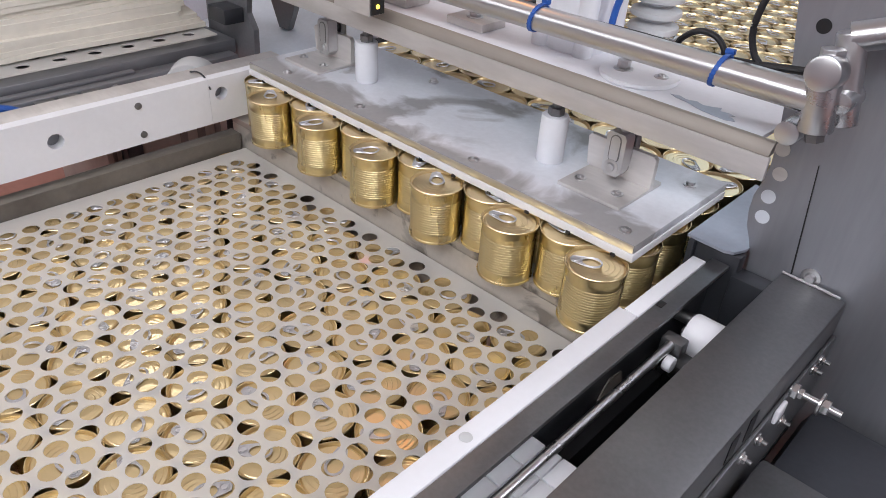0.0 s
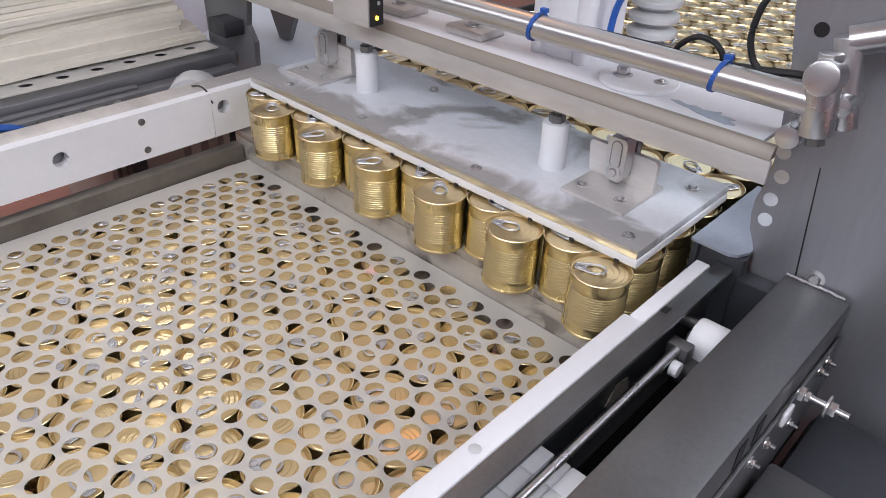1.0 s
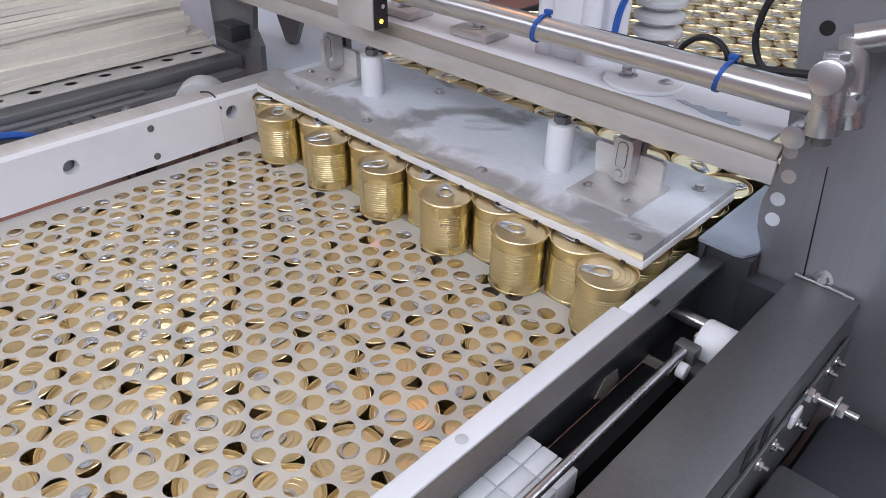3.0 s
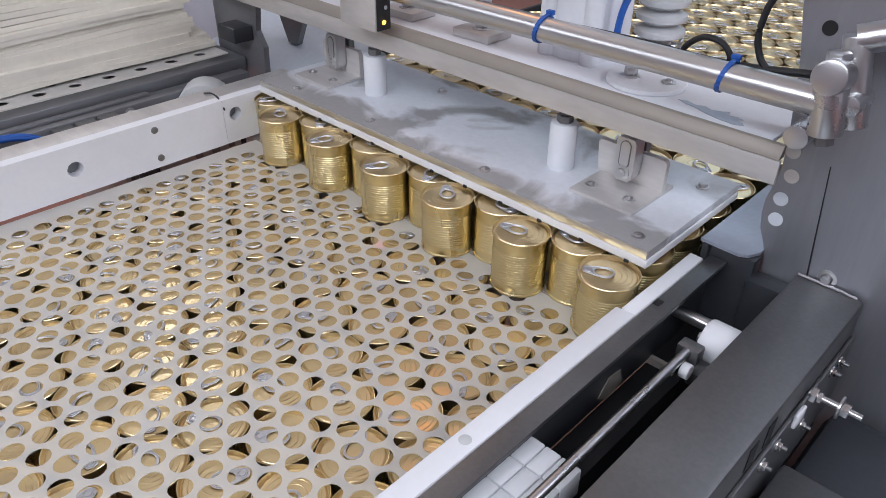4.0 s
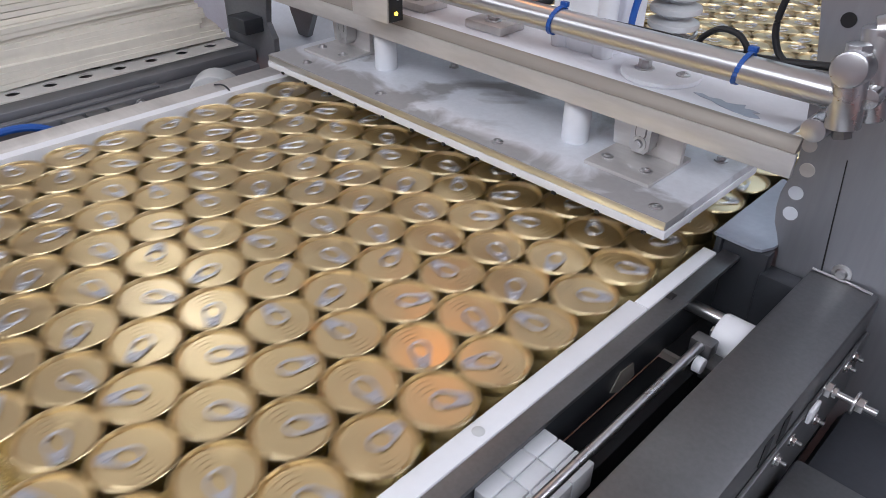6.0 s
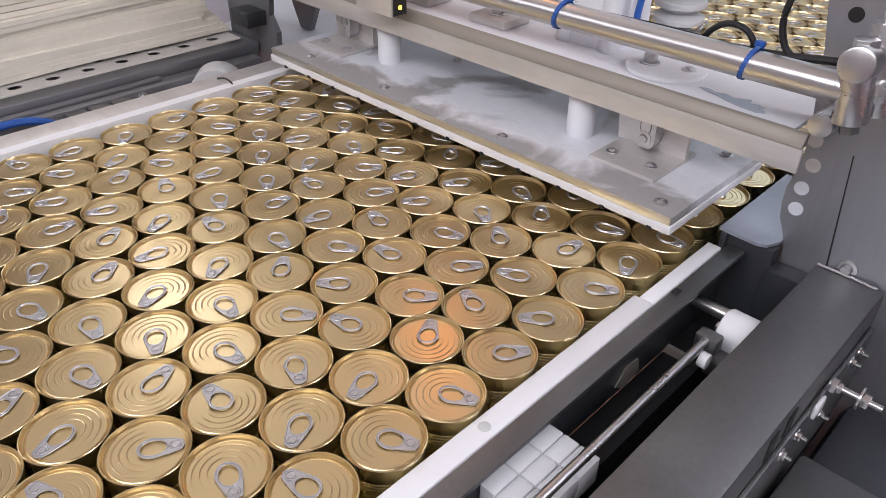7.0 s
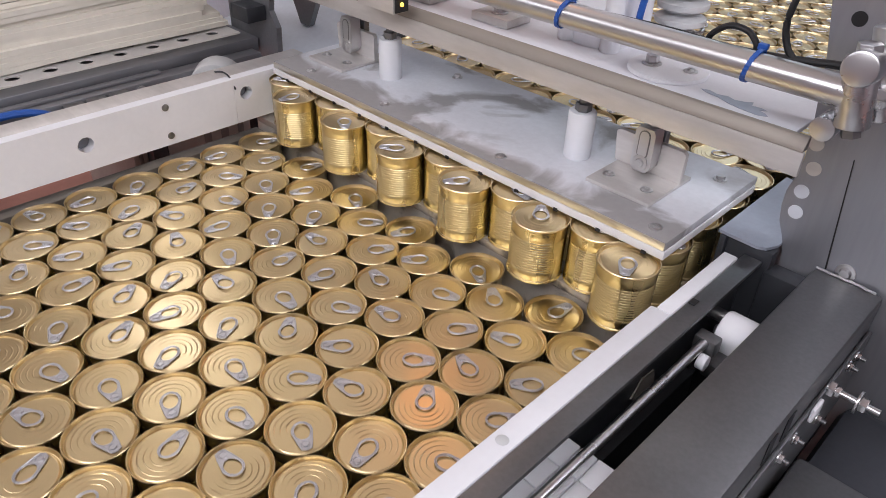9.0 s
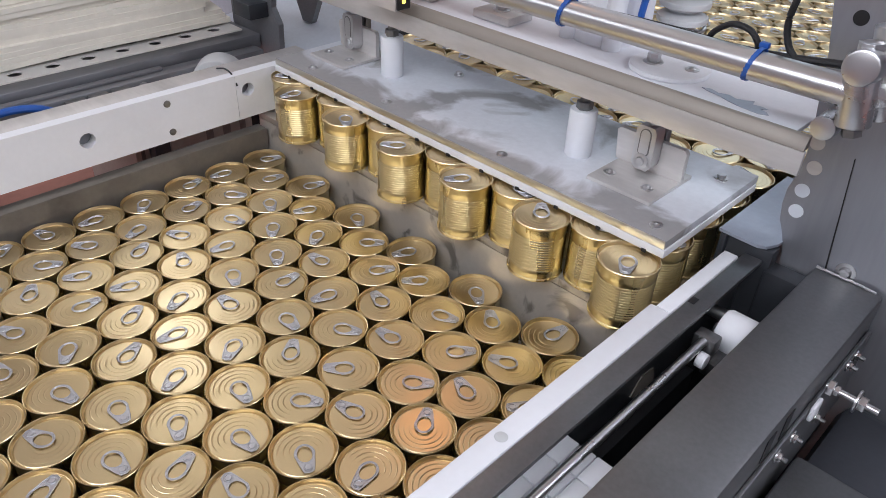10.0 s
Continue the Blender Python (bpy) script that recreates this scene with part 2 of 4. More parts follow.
def bolt(parent, at, r=0.006, h=0.005, axis=(0, 0, 1), name="bolt", socket=True, washer=True):
    """A rounded or hex bolt head on a washer."""
    a, d = Vector(at), Vector(axis).normalized()
    bm = bmesh.new()
    if washer:
        cyl(bm, a - d * 0.001, a + d * 0.0015, r * 1.5, 20, bevel=0.0004)
    if socket:
        cyl(bm, a, a + d * h, r, 18, r2=r * 0.72)
        cyl(bm, a + d * (h - 0.0005), a + d * (h + 0.0006), r * 0.4, 6)
    else:
        cyl(bm, a, a + d * h, r, 6, bevel=0.0005)
    return part(name, bm, M_POL, parent)


D, RIM, H = 0.0765, 0.0381, 0.082          # spacing, rim radius and height of a can
COLS, LAYER = 12, 12                       # columns across, rows to a layer
DX = D * 0.866


# ---- cans ----
def can_body_bm(seg=32):
    prof = [(0.0340, 0.0025), (0.0360, 0.0), (0.0376, 0.0006), (0.0376, 0.003), (0.0362, 0.0042), (0.0364, 0.010)]
    z = 0.0160
    for _ in range(13):
        prof += [(0.0364, z), (0.03558, z + 0.0012), (0.0364, z + 0.0024)]
        z += 0.0037
    prof += [(0.0364, H - 0.010), (0.0362, H - 0.0036)]
    bm = lathe(bmesh.new(), prof, seg, cap0=True)
    return box(bm, 0.0355, 0.03665, -0.0007, 0.0007, 0.0062, H - 0.0050, 0)   # welded side seam


def can_lid_bm(seg=32):
    t = H
    prof = [(0.0362, t - 0.0036), (RIM, t - 0.0030), (RIM + 0.0001, t - 0.0008), (RIM - 0.0005, t), (RIM - 0.0013, t - 0.0002), (RIM - 0.0018, t - 0.0012),
            (0.0353, t - 0.0046), (0.0346, t - 0.0049), (0.0339, t - 0.0044), (0.0330, t - 0.0035), (0.0322, t - 0.0033), (0.0318, t - 0.0033),
            (0.0290, t - 0.00333), (0.0288, t - 0.00333), (0.0280, t - 0.00333), (0.0272, t - 0.00334), (0.0270, t - 0.00334),
            (0.0227, t - 0.00340), (0.0225, t - 0.00340), (0.0217, t - 0.00341), (0.0209, t - 0.00342), (0.0207, t - 0.00342),
            (0.0165, t - 0.00347), (0.0163, t - 0.00347), (0.0155, t - 0.00348), (0.0147, t - 0.00349), (0.0145, t - 0.00349), (0.006, t - 0.00353), (0, t - 0.00355)]
    bm = lathe(bmesh.new(), prof, seg)
    for v in bm.verts:  # raised arcs fade out towards the ring pull
        r = math.hypot(v.co.x, v.co.y)
        if min(abs(r - 0.0280), abs(r - 0.0217), abs(r - 0.0155)) < 1e-5:
            v.co.z += 0.00042 * max(0.0, 0.55 - 0.75 * v.co.x / r)
    return bm


def tab_bm():
    """A ring pull along +x: rivet towards the rim, ring towards the middle."""
    bm = bmesh.new()
    cx, n = 0.0080, 28
    outer, inner = [], []
    for i in range(n):
        q = 2 * math.pi * i / n
        c, s = math.cos(q), math.sin(q)
        r = 0.003
        while r < 0.03:
            x, y = r * c, abs(r * s)
            half = 0.0098 * math.sqrt(max(0, 1 - (x / 0.0112) ** 2)) if x < 0 else 0.0098 - 0.0040 * x / 0.019 if x < 0.0190 else 0.0058 * math.sqrt(max(0, 1 - ((x - 0.019) / 0.0036) ** 2))
            if y > half or x > 0.0226:
                break
            r += 0.0001
        outer.append((cx + r * c, r * s))
        inner.append((cx + 0.0002 + 0.0102 * c, 0.0078 * s))
    def level(x, dz):
        return H - 0.0017 + dz + 0.05 * max(0.0, 0.012 - x)
    rings = [[bm.verts.new((x, y, level(x, dz))) for x, y in loop] for loop, dz in ((inner, -0.0010), (inner, -0.0002), (outer, -0.0002), (outer, -0.0010))]
    for u, v in zip(rings, rings[1:] + rings[:1]):
        for i in range(n):
            bm.faces.new((u[i], u[(i + 1) % n], v[(i + 1) % n], v[i]))
    sweep(bm, [(x, y, level(x, 0)) for x, y in outer], 0.00058, 6, closed=True)
    sweep(bm, [(x, y, level(x, 0)) for x, y in inner], 0.00055, 6, closed=True)
    for v in bm.verts:
        v.co.x, v.co.y = 0.0245 + (v.co.x - 0.0245) * 1.13, v.co.y * 1.10
    cyl(bm, (0.0240, 0, H - 0.0030), (0.0240, 0, H - 0.0010), 0.0036, 14, r2=0.0031)
    sweep(bm, [(0.0240 + 0.0047 * math.cos(q), 0.0047 * math.sin(q), H - 0.0014) for q in [2 * math.pi * i / 14 for i in range(14)]], 0.0005, 5, closed=True)
    return bm


ME_BODY = mesh_of("can_body", can_body_bm(), M_GOLD)
ME_LID = mesh_of("can_lid", can_lid_bm(), M_LID)
ME_TAB = mesh_of("pull_tab", tab_bm(), M_TAB)


def first_can():
    can = thing("tin_can", "gold lacquered ribbed tin can with ring-pull lid", "can", group="cans in the raft")
    for name, me, label in (("body", ME_BODY, ""), ("lid", ME_LID, ""), ("pull_tab", ME_TAB, "bright aluminium ring pull")):
        ob = tagged(new(name, me), label)
        ob.parent = can
    return can


def joined_cans(name, places, seg, body=True):
    """Many cans in one mesh; places: x, y, z, turn in degrees."""
    vs, fs, mi, base = [], [], [], 0
    for k, bm in enumerate([can_body_bm(seg), can_lid_bm(seg), tab_bm()][0 if body else 1:]):
        slot = k if body else k + 1
        bm.verts.index_update()
        v = np.array([x.co[:] for x in bm.verts])
        f = [[x.index for x in p.verts] for p in bm.faces]
        bm.free()
        for x, y, z, a in places:
            c, s = math.cos(radians(a)), math.sin(radians(a))
            vs.append(np.c_[v[:, 0] * c - v[:, 1] * s + x, v[:, 0] * s + v[:, 1] * c + y, v[:, 2] + z])
            fs += [[i + base for i in p] for p in f]
            mi += [slot] * len(f)
            base += len(v)
    me = bpy.data.meshes.new(name)
    me.from_pydata(np.concatenate(vs).tolist(), [], fs)
    for m in (M_GOLD, M_LID, M_TAB):
        me.materials.append(m)
    me.polygons.foreach_set("material_index", mi)
    smooth(me)
    return new(name, me)


rnd = random.Random(7)


def can_place(col, k):
    """Where a can of the raft stands before the push."""
    return (-col * DX + rnd.uniform(-0.0006, 0.0006), k * D + (0.5 * D if col % 2 else 0) + rnd.uniform(-0.0008, 0.0008), -H)


THINGS = 14
# turns of ring pulls that differ plainly, column by column: first row, then degrees
TURNS = {0: (7, [29, 25, 53, -138, 36, -66]), 1: (6, [-56, -73, 126, 160, -157, 84]), 2: (7, [-24, -167, 42, 50, 139, 127]), 3: (7, [39, -137, -174, 20, -36]),
         4: (7, [-8, 136, 29, 168, -133, -124]), 5: (7, [-53, -6, -100, 61, -112]), 6: (8, [-178, 95, -174, 48, -143])}
FIRST = {0: -156, 2: -169, 4: 137, 6: -124, 8: -111, 10: 145}

raft = []
proto = first_can()
for k in range(THINGS):
    for col in range(COLS):
        x, y, z = can_place(col, k)
        turn = rnd.uniform(0, 360)
        start, known = TURNS.get(col, (0, []))
        if 0 <= k - start < len(known):
            turn = known[k - start]
        elif k == 0 and col in FIRST:
            turn = FIRST[col]
        if raft:
            ob = copy_thing(proto, pose(x, y, z, 0, 0, turn))
        else:
            ob = proto
            ob.matrix_basis = pose(x, y, z, 0, 0, turn)
        raft.append((ob, x, y, z, turn, k, rnd.uniform(-0.45, 0.45), rnd.uniform(-0.45, 0.45)))

far = [(*can_place(col, k), rnd.uniform(0, 360)) for k in range(THINGS, 44) for col in range(COLS)]
infeed = tagged(joined_cans("infeed_cans", far, 20), "crowd of gold tin cans waiting on the infeed table", "cans", kind="stuff")
under = []
for k in range(11):
    for col in range(COLS):
        x, y, turn = -col * DX + rnd.uniform(-0.002, 0.002), -(k + (0.5 if col % 2 else 1)) * D - 0.003 + rnd.uniform(-0.002, 0.002), rnd.uniform(0, 360)
        can = copy_thing(proto, pose(x, y, -2 * H - 0.0017, 0, 0, turn))
        tagged(can, "gold tin can under the perforated sheet", group="cans under the sheet")
        under.append((can, x, y, -2 * H - 0.0017, turn))


# ---- perforated slip sheet ----
def perforated(bm, x1, y1, cols, rows, thick, px=0.02628, py=0.0320, r=0.0121, margin=0.0135, left=0.016, right=0.0135, skew=0.0):
    """Holes in staggered columns going to -x and -y from the first hole at x1, y1."""
    def cell(cx, cy, hy0, hy1, hole):
        xa, xb = cx - px / 2, cx + px / 2
        corners = [(xb, hy1), (xa, hy1), (xa, hy0), (xb, hy0)]
        if not hole:
            for z, flip in ((0, False), (-thick, True)):
                v = [bm.verts.new((*c, z)) for c in corners]
                bm.faces.new(v[::-1] if flip else v)
            return
        outer = []
        for i in range(4):
            a, b = corners[i], corners[(i + 1) % 4]
            outer += [(a[0] + (b[0] - a[0]) * q / 4, a[1] + (b[1] - a[1]) * q / 4) for q in range(4)]
        ang = [math.pi / 4 + 2 * math.pi * i / 16 for i in range(16)]
        o = [bm.verts.new((*p, 0)) for p in outer]
        a = [bm.verts.new((cx + r * math.cos(q), cy + r * math.sin(q), 0)) for q in ang]
        b = [bm.verts.new((cx + r * math.cos(q), cy + r * math.sin(q), -thick)) for q in ang]
        for i in range(16):
            j = (i + 1) % 16
            bm.faces.new((o[i], o[j], a[j], a[i]))
            bm.faces.new((a[i], a[j], b[j], b[i]))
    ylow = y1 - rows * py
    for c in range(cols):
        cx = x1 - c * px
        top = y1 + py / 2
        off = py / 2 if c % 2 else 0
        if off:
            cell(cx, 0, top - off, top, False)
        for k in range(rows):
            cy = y1 - off - k * py
            cell(cx, cy, cy - py / 2, cy + py / 2, True)
    xa, xb = x1 - (cols - 0.5) * px, x1 + px / 2
    ya, yb = y1 - rows * py, y1 + py / 2
    for a, b, c, d in ((xb, xb + right, ya, yb + margin), (xa - left, xa, ya, yb + margin), (xa, xb, yb, yb + margin)):
        box(bm, a, b, c, d, -thick, 0, 0)
    for v in bm.verts:  # rows punched slightly out of square
        v.co.x += skew * (v.co.y - y1)
    return bm


slip_sheet = part("slip_sheet", perforated(bmesh.new(), -0.0077, -0.0280, 28, 29, 0.0012, left=0.032, right=0.048, skew=0.0192), M_SHEET)
tagged(slip_sheet, "off-white perforated plastic slip sheet lying on cans", "slip sheet")
SHEET_Z = -H - 0.0004

# ---- hall ----
def setting(name, bm, material, label="", category=""):
    return tagged(part(name, bm, material), label, category, kind="structure")


setting("floor", box(bmesh.new(), -6, 5, -5, 7, -1.0, -0.9, 0), M_FLOOR, "worn red-brown factory floor", "floor")
setting("ceiling", box(bmesh.new(), -6, 5, -5, 7, 2.3, 2.4, 0), M_CEIL, "plain light hall ceiling", "ceiling")
setting("wall_north", box(bmesh.new(), -6.1, 5.1, 7, 7.1, -1.0, 2.4, 0), M_WALL, "plain grey hall wall", "wall")
setting("wall_south", box(bmesh.new(), -6.1, 5.1, -5.1, -5, -1.0, 2.4, 0), M_WALL, "plain grey hall wall", "wall")
setting("wall_east", box(bmesh.new(), 5, 5.1, -5, 7, -1.0, 2.4, 0), M_WALL, "plain grey hall wall", "wall")
setting("wall_west", box(bmesh.new(), -6.1, -6, -5, 7, -1.0, 2.4, 0), M_WALL, "plain grey hall wall", "wall")

# ---- infeed table and pit ----
table = thing("infeed_table", "stained steel infeed table under the cans", "machine table")
part("deck", box(bmesh.new(), -0.80, 0.06, 0.003, 3.6, -H - 0.012, -H, 0.001), M_PIT, table)
part("pit_wall", box(bmesh.new(), -0.80, 0.10, 0.0035, 0.010, -0.60, -H - 0.013, 0), M_PITW, table, "stained brown steel wall of the pit")
part("guide_rail", box(bmesh.new(), 0.050, 0.058, 0.128, 3.6, -H, 0.004, 0.001), M_DARK, table, "dark side guide of the cans")
part("guide_rail", box(bmesh.new(), -0.786, -0.778, 0.128, 3.6, -H, 0.004, 0.001), M_DARK, table, "dark side guide of the cans")
for lx, ly in ((-0.7, 0.6), (0.0, 0.6), (-0.7, 3.3), (0.0, 3.3)):
    part("leg", box(bmesh.new(), lx - 0.03, lx + 0.03, ly - 0.03, ly + 0.03, -0.9, -H - 0.012, 0.003), M_STEEL, table)

pit = thing("lift_frame", "dull steel frame bar round the lift pit", "machine frame")
part("side_bar", box(bmesh.new(), -0.800, -0.771, -1.3, 0.0, -0.300, -0.106, 0.002), M_PITDARK, pit, "stained steel bar")
# black fillers: the shade of the gap under the rail is in their colour
part("side_bar", box(bmesh.new(), 0.0668, 0.112, -1.3, -0.001, -0.60, -0.100, 0.002), M_BLACK, pit)
part("side_bar", box(bmesh.new(), 0.1005, 0.112, 0.0, 0.126, -0.60, -0.100, 0.002), M_BLACK, pit)
part("gap_cover", box(bmesh.new(), 0.0610, 0.1000, 0.011, 0.126, -0.140, -0.100, 0.002), M_BLACK, pit)
for ly in (-1.25, -0.03):
    part("leg", box(bmesh.new(), -0.800, -0.771, ly - 0.03, ly + 0.03, -0.9, -0.301, 0.003), M_DARK, pit)

# ---- right rail, moves across ----
rail_right = thing("clamp_rail", "white plastic clamp rail on a grey steel bar", "guide rail")
part("plastic_strip", box(bmesh.new(), 0.0605, 0.0845, -1.2, -0.046, -0.078, -0.0060, 0.002), M_HDPE, rail_right)
part("plastic_strip", box(bmesh.new(), 0.0663, 0.0845, -0.0455, 0.113, -0.078, -0.0060, 0.002), M_HDPE, rail_right)
bar = part("steel_bar", box(bmesh.new(), 0.085, 0.108, -1.2, 0.128, -0.014, -0.0075, 0.0012), M_DARKST, rail_right, "grey steel angle")
part("steel_flange", box(bmesh.new(), 0.0855, 0.0900, -1.2, 0.128, -0.098, -0.0145, 0.001), M_DARK, rail_right)
part("gusset", prism(bmesh.new(), [(-0.110, -0.084), (-0.094, -0.064), (-0.069, -0.067), (-0.061, -0.090), (-0.092, -0.097)], 0.0902, 0.0918, "x"), M_BAND, rail_right, "brown gusset plate")
part("slot", box(bmesh.new(), 0.086, 0.094, -0.012, 0.000, -0.0076, -0.0066, 0.0003), M_BLACK, rail_right, "dark slot in the bar")
part("plug", lathe(bmesh.new(), [(0.0062, -0.0056), (0.0056, -0.0052), (0, -0.0052)], 20, (0.0725, -0.309, 0)), M_GREYP, rail_right)
for i in range(3):
    y = -0.232 - i * 0.034
    for xa, xb in ((0.0910, 0.1080), (0.1090, 0.1270), (0.1280, 0.1500)):
        part("chain_link", box(bmesh.new(), xa, xb, y - 0.033, y, -0.080, -0.046, 0.0016), M_HDPE, rail_right, "pale grey plastic chain link")
cross = part("push_rod", cyl(bmesh.new(), (0.0905, 0.045, -0.045), (0.157, 0.045, -0.045), 0.008, 20), M_POL, rail_right, "bright piston rod")

# ---- left rail, moves across ----
rail_left = thing("clamp_rail", "white plastic clamp rail with round holes", "guide rail")


def holed_board(x0, x1, y0, y1, z0, z1, holes):
    """An upright board across x with round holes given as y, z, radius."""
    bm = bmesh.new()
    holes = sorted(holes)
    cuts = [y0] + [(a[0] + b[0]) / 2 for a, b in zip(holes, holes[1:])] + [y1]
    for (cy, cz, r), ya, yb in zip(holes, cuts, cuts[1:]):
        corners = [(yb, z1), (ya, z1), (ya, z0), (yb, z0)]
        outer = []
        for i in range(4):
            a, b = corners[i], corners[(i + 1) % 4]
            outer += [(a[0] + (b[0] - a[0]) * q / 5, a[1] + (b[1] - a[1]) * q / 5) for q in range(5)]
        inner = []
        for i in range(4):
            a0 = math.atan2(corners[i][1] - cz, corners[i][0] - cy)
            a1 = math.atan2(corners[(i + 1) % 4][1] - cz, corners[(i + 1) % 4][0] - cy)
            if a1 < a0:
                a1 += 2 * math.pi
            inner += [(cy + r * math.cos(a0 + (a1 - a0) * q / 5), cz + r * math.sin(a0 + (a1 - a0) * q / 5)) for q in range(5)]
        rows = [[bm.verts.new((x, *p)) for p in pts] for x, pts in ((x1, outer), (x1, inner), (x0, inner), (x0, outer))]
        for i in range(20):
            j = (i + 1) % 20
            for u, v in zip(rows, rows[1:]):
                bm.faces.new((u[i], u[j], v[j], v[i]))
        for i in range(20):
            j = (i + 1) % 20
            if abs(outer[i][1] - outer[j][1]) < 1e-9 or outer[i][0] in (y0, y1):
                bm.faces.new((rows[3][i], rows[3][j], rows[0][j], rows[0][i]))
    bmesh.ops.remove_doubles(bm, verts=bm.verts, dist=1e-5)
    return bm


part("plastic_board", holed_board(-0.795, -0.775, -1.2, -0.0505, -0.076, 0.006, [(-0.315, -0.033, 0.0128), (-0.62, -0.033, 0.0128), (-0.92, -0.033, 0.0128)]), M_HDPE, rail_left)
part("plastic_board", holed_board(-0.795, -0.775, -0.050, 0.10, -0.076, 0.006, [(-0.027, -0.024, 0.0122)]), M_HDPE, rail_left)
for by, bz in ((-0.179, -0.0095), (-0.178, -0.060), (-0.48, -0.0095), (-0.48, -0.060)):
    part("screw", cyl(bmesh.new(), (-0.7755, by, bz), (-0.7735, by, bz), 0.0060, 18, bevel=0.0005), M_DARKST, rail_left, "dull steel screw head")
part("back_plate", box(bmesh.new(), -0.803, -0.7955, -1.2, 0.10, -0.060, -0.005, 0.001), M_STEEL, rail_left)
part("cover_bar", box(bmesh.new(), -0.846, -0.7955, -1.2, 0.128, -0.0045, 0.004, 0.0015), M_STEELX, rail_left, "scuffed grey steel bar")
part("wire_hook", sweep(bmesh.new(), curve_pts([(-0.83, -0.052, 0.005), (-0.805, -0.050, 0.011), (-0.786, -0.049, 0.006), (-0.773, -0.048, -0.012)], 5), 0.0016, 7), M_DARK, rail_left, "dark wire hook")

# ---- hold-down plate, moves up and down ----
plate = thing("hold_down_plate", "dusty aluminium hold-down plate with a white pad", "clamp plate")
part("pad", box(bmesh.new(), -0.768, 0.029, 0.028, 0.268, 0.0005, 0.0115, 0.001), M_HDPE, plate, "white plastic pad")
part("top_plate", box(bmesh.new(), -0.766, 0.0275, 0.030, 0.270, 0.0116, 0.0235, 0.001), M_ALU, plate)
part("front_edge", box(bmesh.new(), -0.765, 0.0265, 0.0288, 0.0299, 0.0120, 0.0228, 0.0004), M_EDGE, plate, "bare machined front edge")
for px in (-0.70, -0.507, -0.264, -0.017):
    bolt(plate, (px, 0.074, 0.017), 0.0055, 0.004)
for px in (-0.512, -0.021):
    bolt(plate, (px, 0.245, 0.017), 0.0060, 0.006, socket=False)
# small black ticks, one for each column of cans
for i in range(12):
    part("pad_tick", box(bmesh.new(), -0.726 + i * 0.066, -0.720 + i * 0.066, 0.0262, 0.030, -0.0016, 0.0026, 0.0004), M_BLACK, plate, "small black tick at the lower pad edge")


def hold_down_fittings():
    for px in (-0.577, -0.184):
        post = part("guide_post", lathe(bmesh.new(), [(0.0185, 0.0170), (0.0192, 0.0180), (0.0192, 0.0830), (0.0178, 0.0850), (0, 0.0850)], 28, (px, 0.158, 0), cap0=True), M_HDPE, plate, "white plastic sleeve")
        part("stud", cyl(bmesh.new(), (px, 0.158, 0.0852), (px, 0.158, 0.0960), 0.0115, 6, bevel=0.0006), M_DARKST, post, "steel nut and stud")
        part("thread", cyl(bmesh.new(), (px, 0.158, 0.0961), (px, 0.158, 0.122), 0.0065, 16), M_DARKST, post)
    for bx in (-0.6950, -0.0860):
        br = part("link_bracket", box(bmesh.new(), bx - 0.046, bx + 0.050, 0.106, 0.212, 0.0172, 0.0225, 0.001), M_STEELX, plate, "welded steel bracket")
        part("web", prism(bmesh.new(), [(bx - 0.050, 0.0226), (bx + 0.050, 0.0226), (bx + 0.050, 0.064), (bx + 0.046, 0.068), (bx - 0.050, 0.068), (bx - 0.054, 0.064)], 0.180, 0.188, "y"), M_STEELX, br)
        bolt(br, (bx - 0.030, 0.136, 0.0225), 0.0055, 0.004)
        bolt(br, (bx + 0.028, 0.136, 0.0225), 0.0055, 0.004)
        lk = part("clevis", prism(bmesh.new(), [(bx - 0.0145, 0.038), (bx - 0.009, 0.031), (bx + 0.009, 0.031), (bx + 0.0145, 0.038), (bx + 0.0145, 0.086), (bx + 0.011, 0.092), (bx - 0.011, 0.092), (bx - 0.0145, 0.086)], 0.158, 0.179, "y"), M_POL, br, "bright steel clevis")
        part("fork_eye", box(bmesh.new(), bx - 0.011, bx + 0.013, 0.189, 0.202, 0.040, 0.088, 0.002), M_DARKST, br)
        bolt(lk, (bx, 0.158, 0.044), 0.0070, 0.004, (0, -1, 0))
        for sw, sy, sm in ((0.0082, 0.1574, M_DARKST), (0.0066, 0.1570, M_POL)):
            ends = [(bx + sw * math.cos(q), zc + sw * math.sin(q)) for zc, q0 in ((0.081, 0), (0.058, math.pi)) for q in [q0 + math.pi * i / 8 for i in range(9)]]
            part("slot_rim", prism(bmesh.new(), ends, sy, sy + 0.0008, "y"), sm, lk)
        part("rod_end", cyl(bmesh.new(), (bx + 0.002, 0.172, 0.0922), (bx + 0.002, 0.172, 0.118), 0.0065, 16), M_POL, br)


hold_down_fittings()
for o in plate.children:
    if o.name.split(".")[0] in ("bolt", "guide_post", "link_bracket"):
        o.location = (0.017 if o.name.startswith("bolt") else 0.006, -0.022, 0.0065)

# ---- cross beam with its drives ----
beam = thing("cross_beam", "brushed steel cross beam with dusty white top", "machine beam")
part("front_lip", box(bmesh.new(), -1.05, 0.119, 0.104, 0.110, 0.120, 0.1485, 0.0012), M_STEELX, beam)
# the reflection of the cans is put into this edge's brown colour
part("bent_edge", prism(bmesh.new(), [(0.1045, 0.1488), (0.1045, 0.1500), (0.1120, 0.1625), (0.1135, 0.1635), (0.1180, 0.1635), (0.1180, 0.1488)], -1.05, 0.117, "x"), M_BAND, beam, "bent edge, coloured brown like the reflected cans")
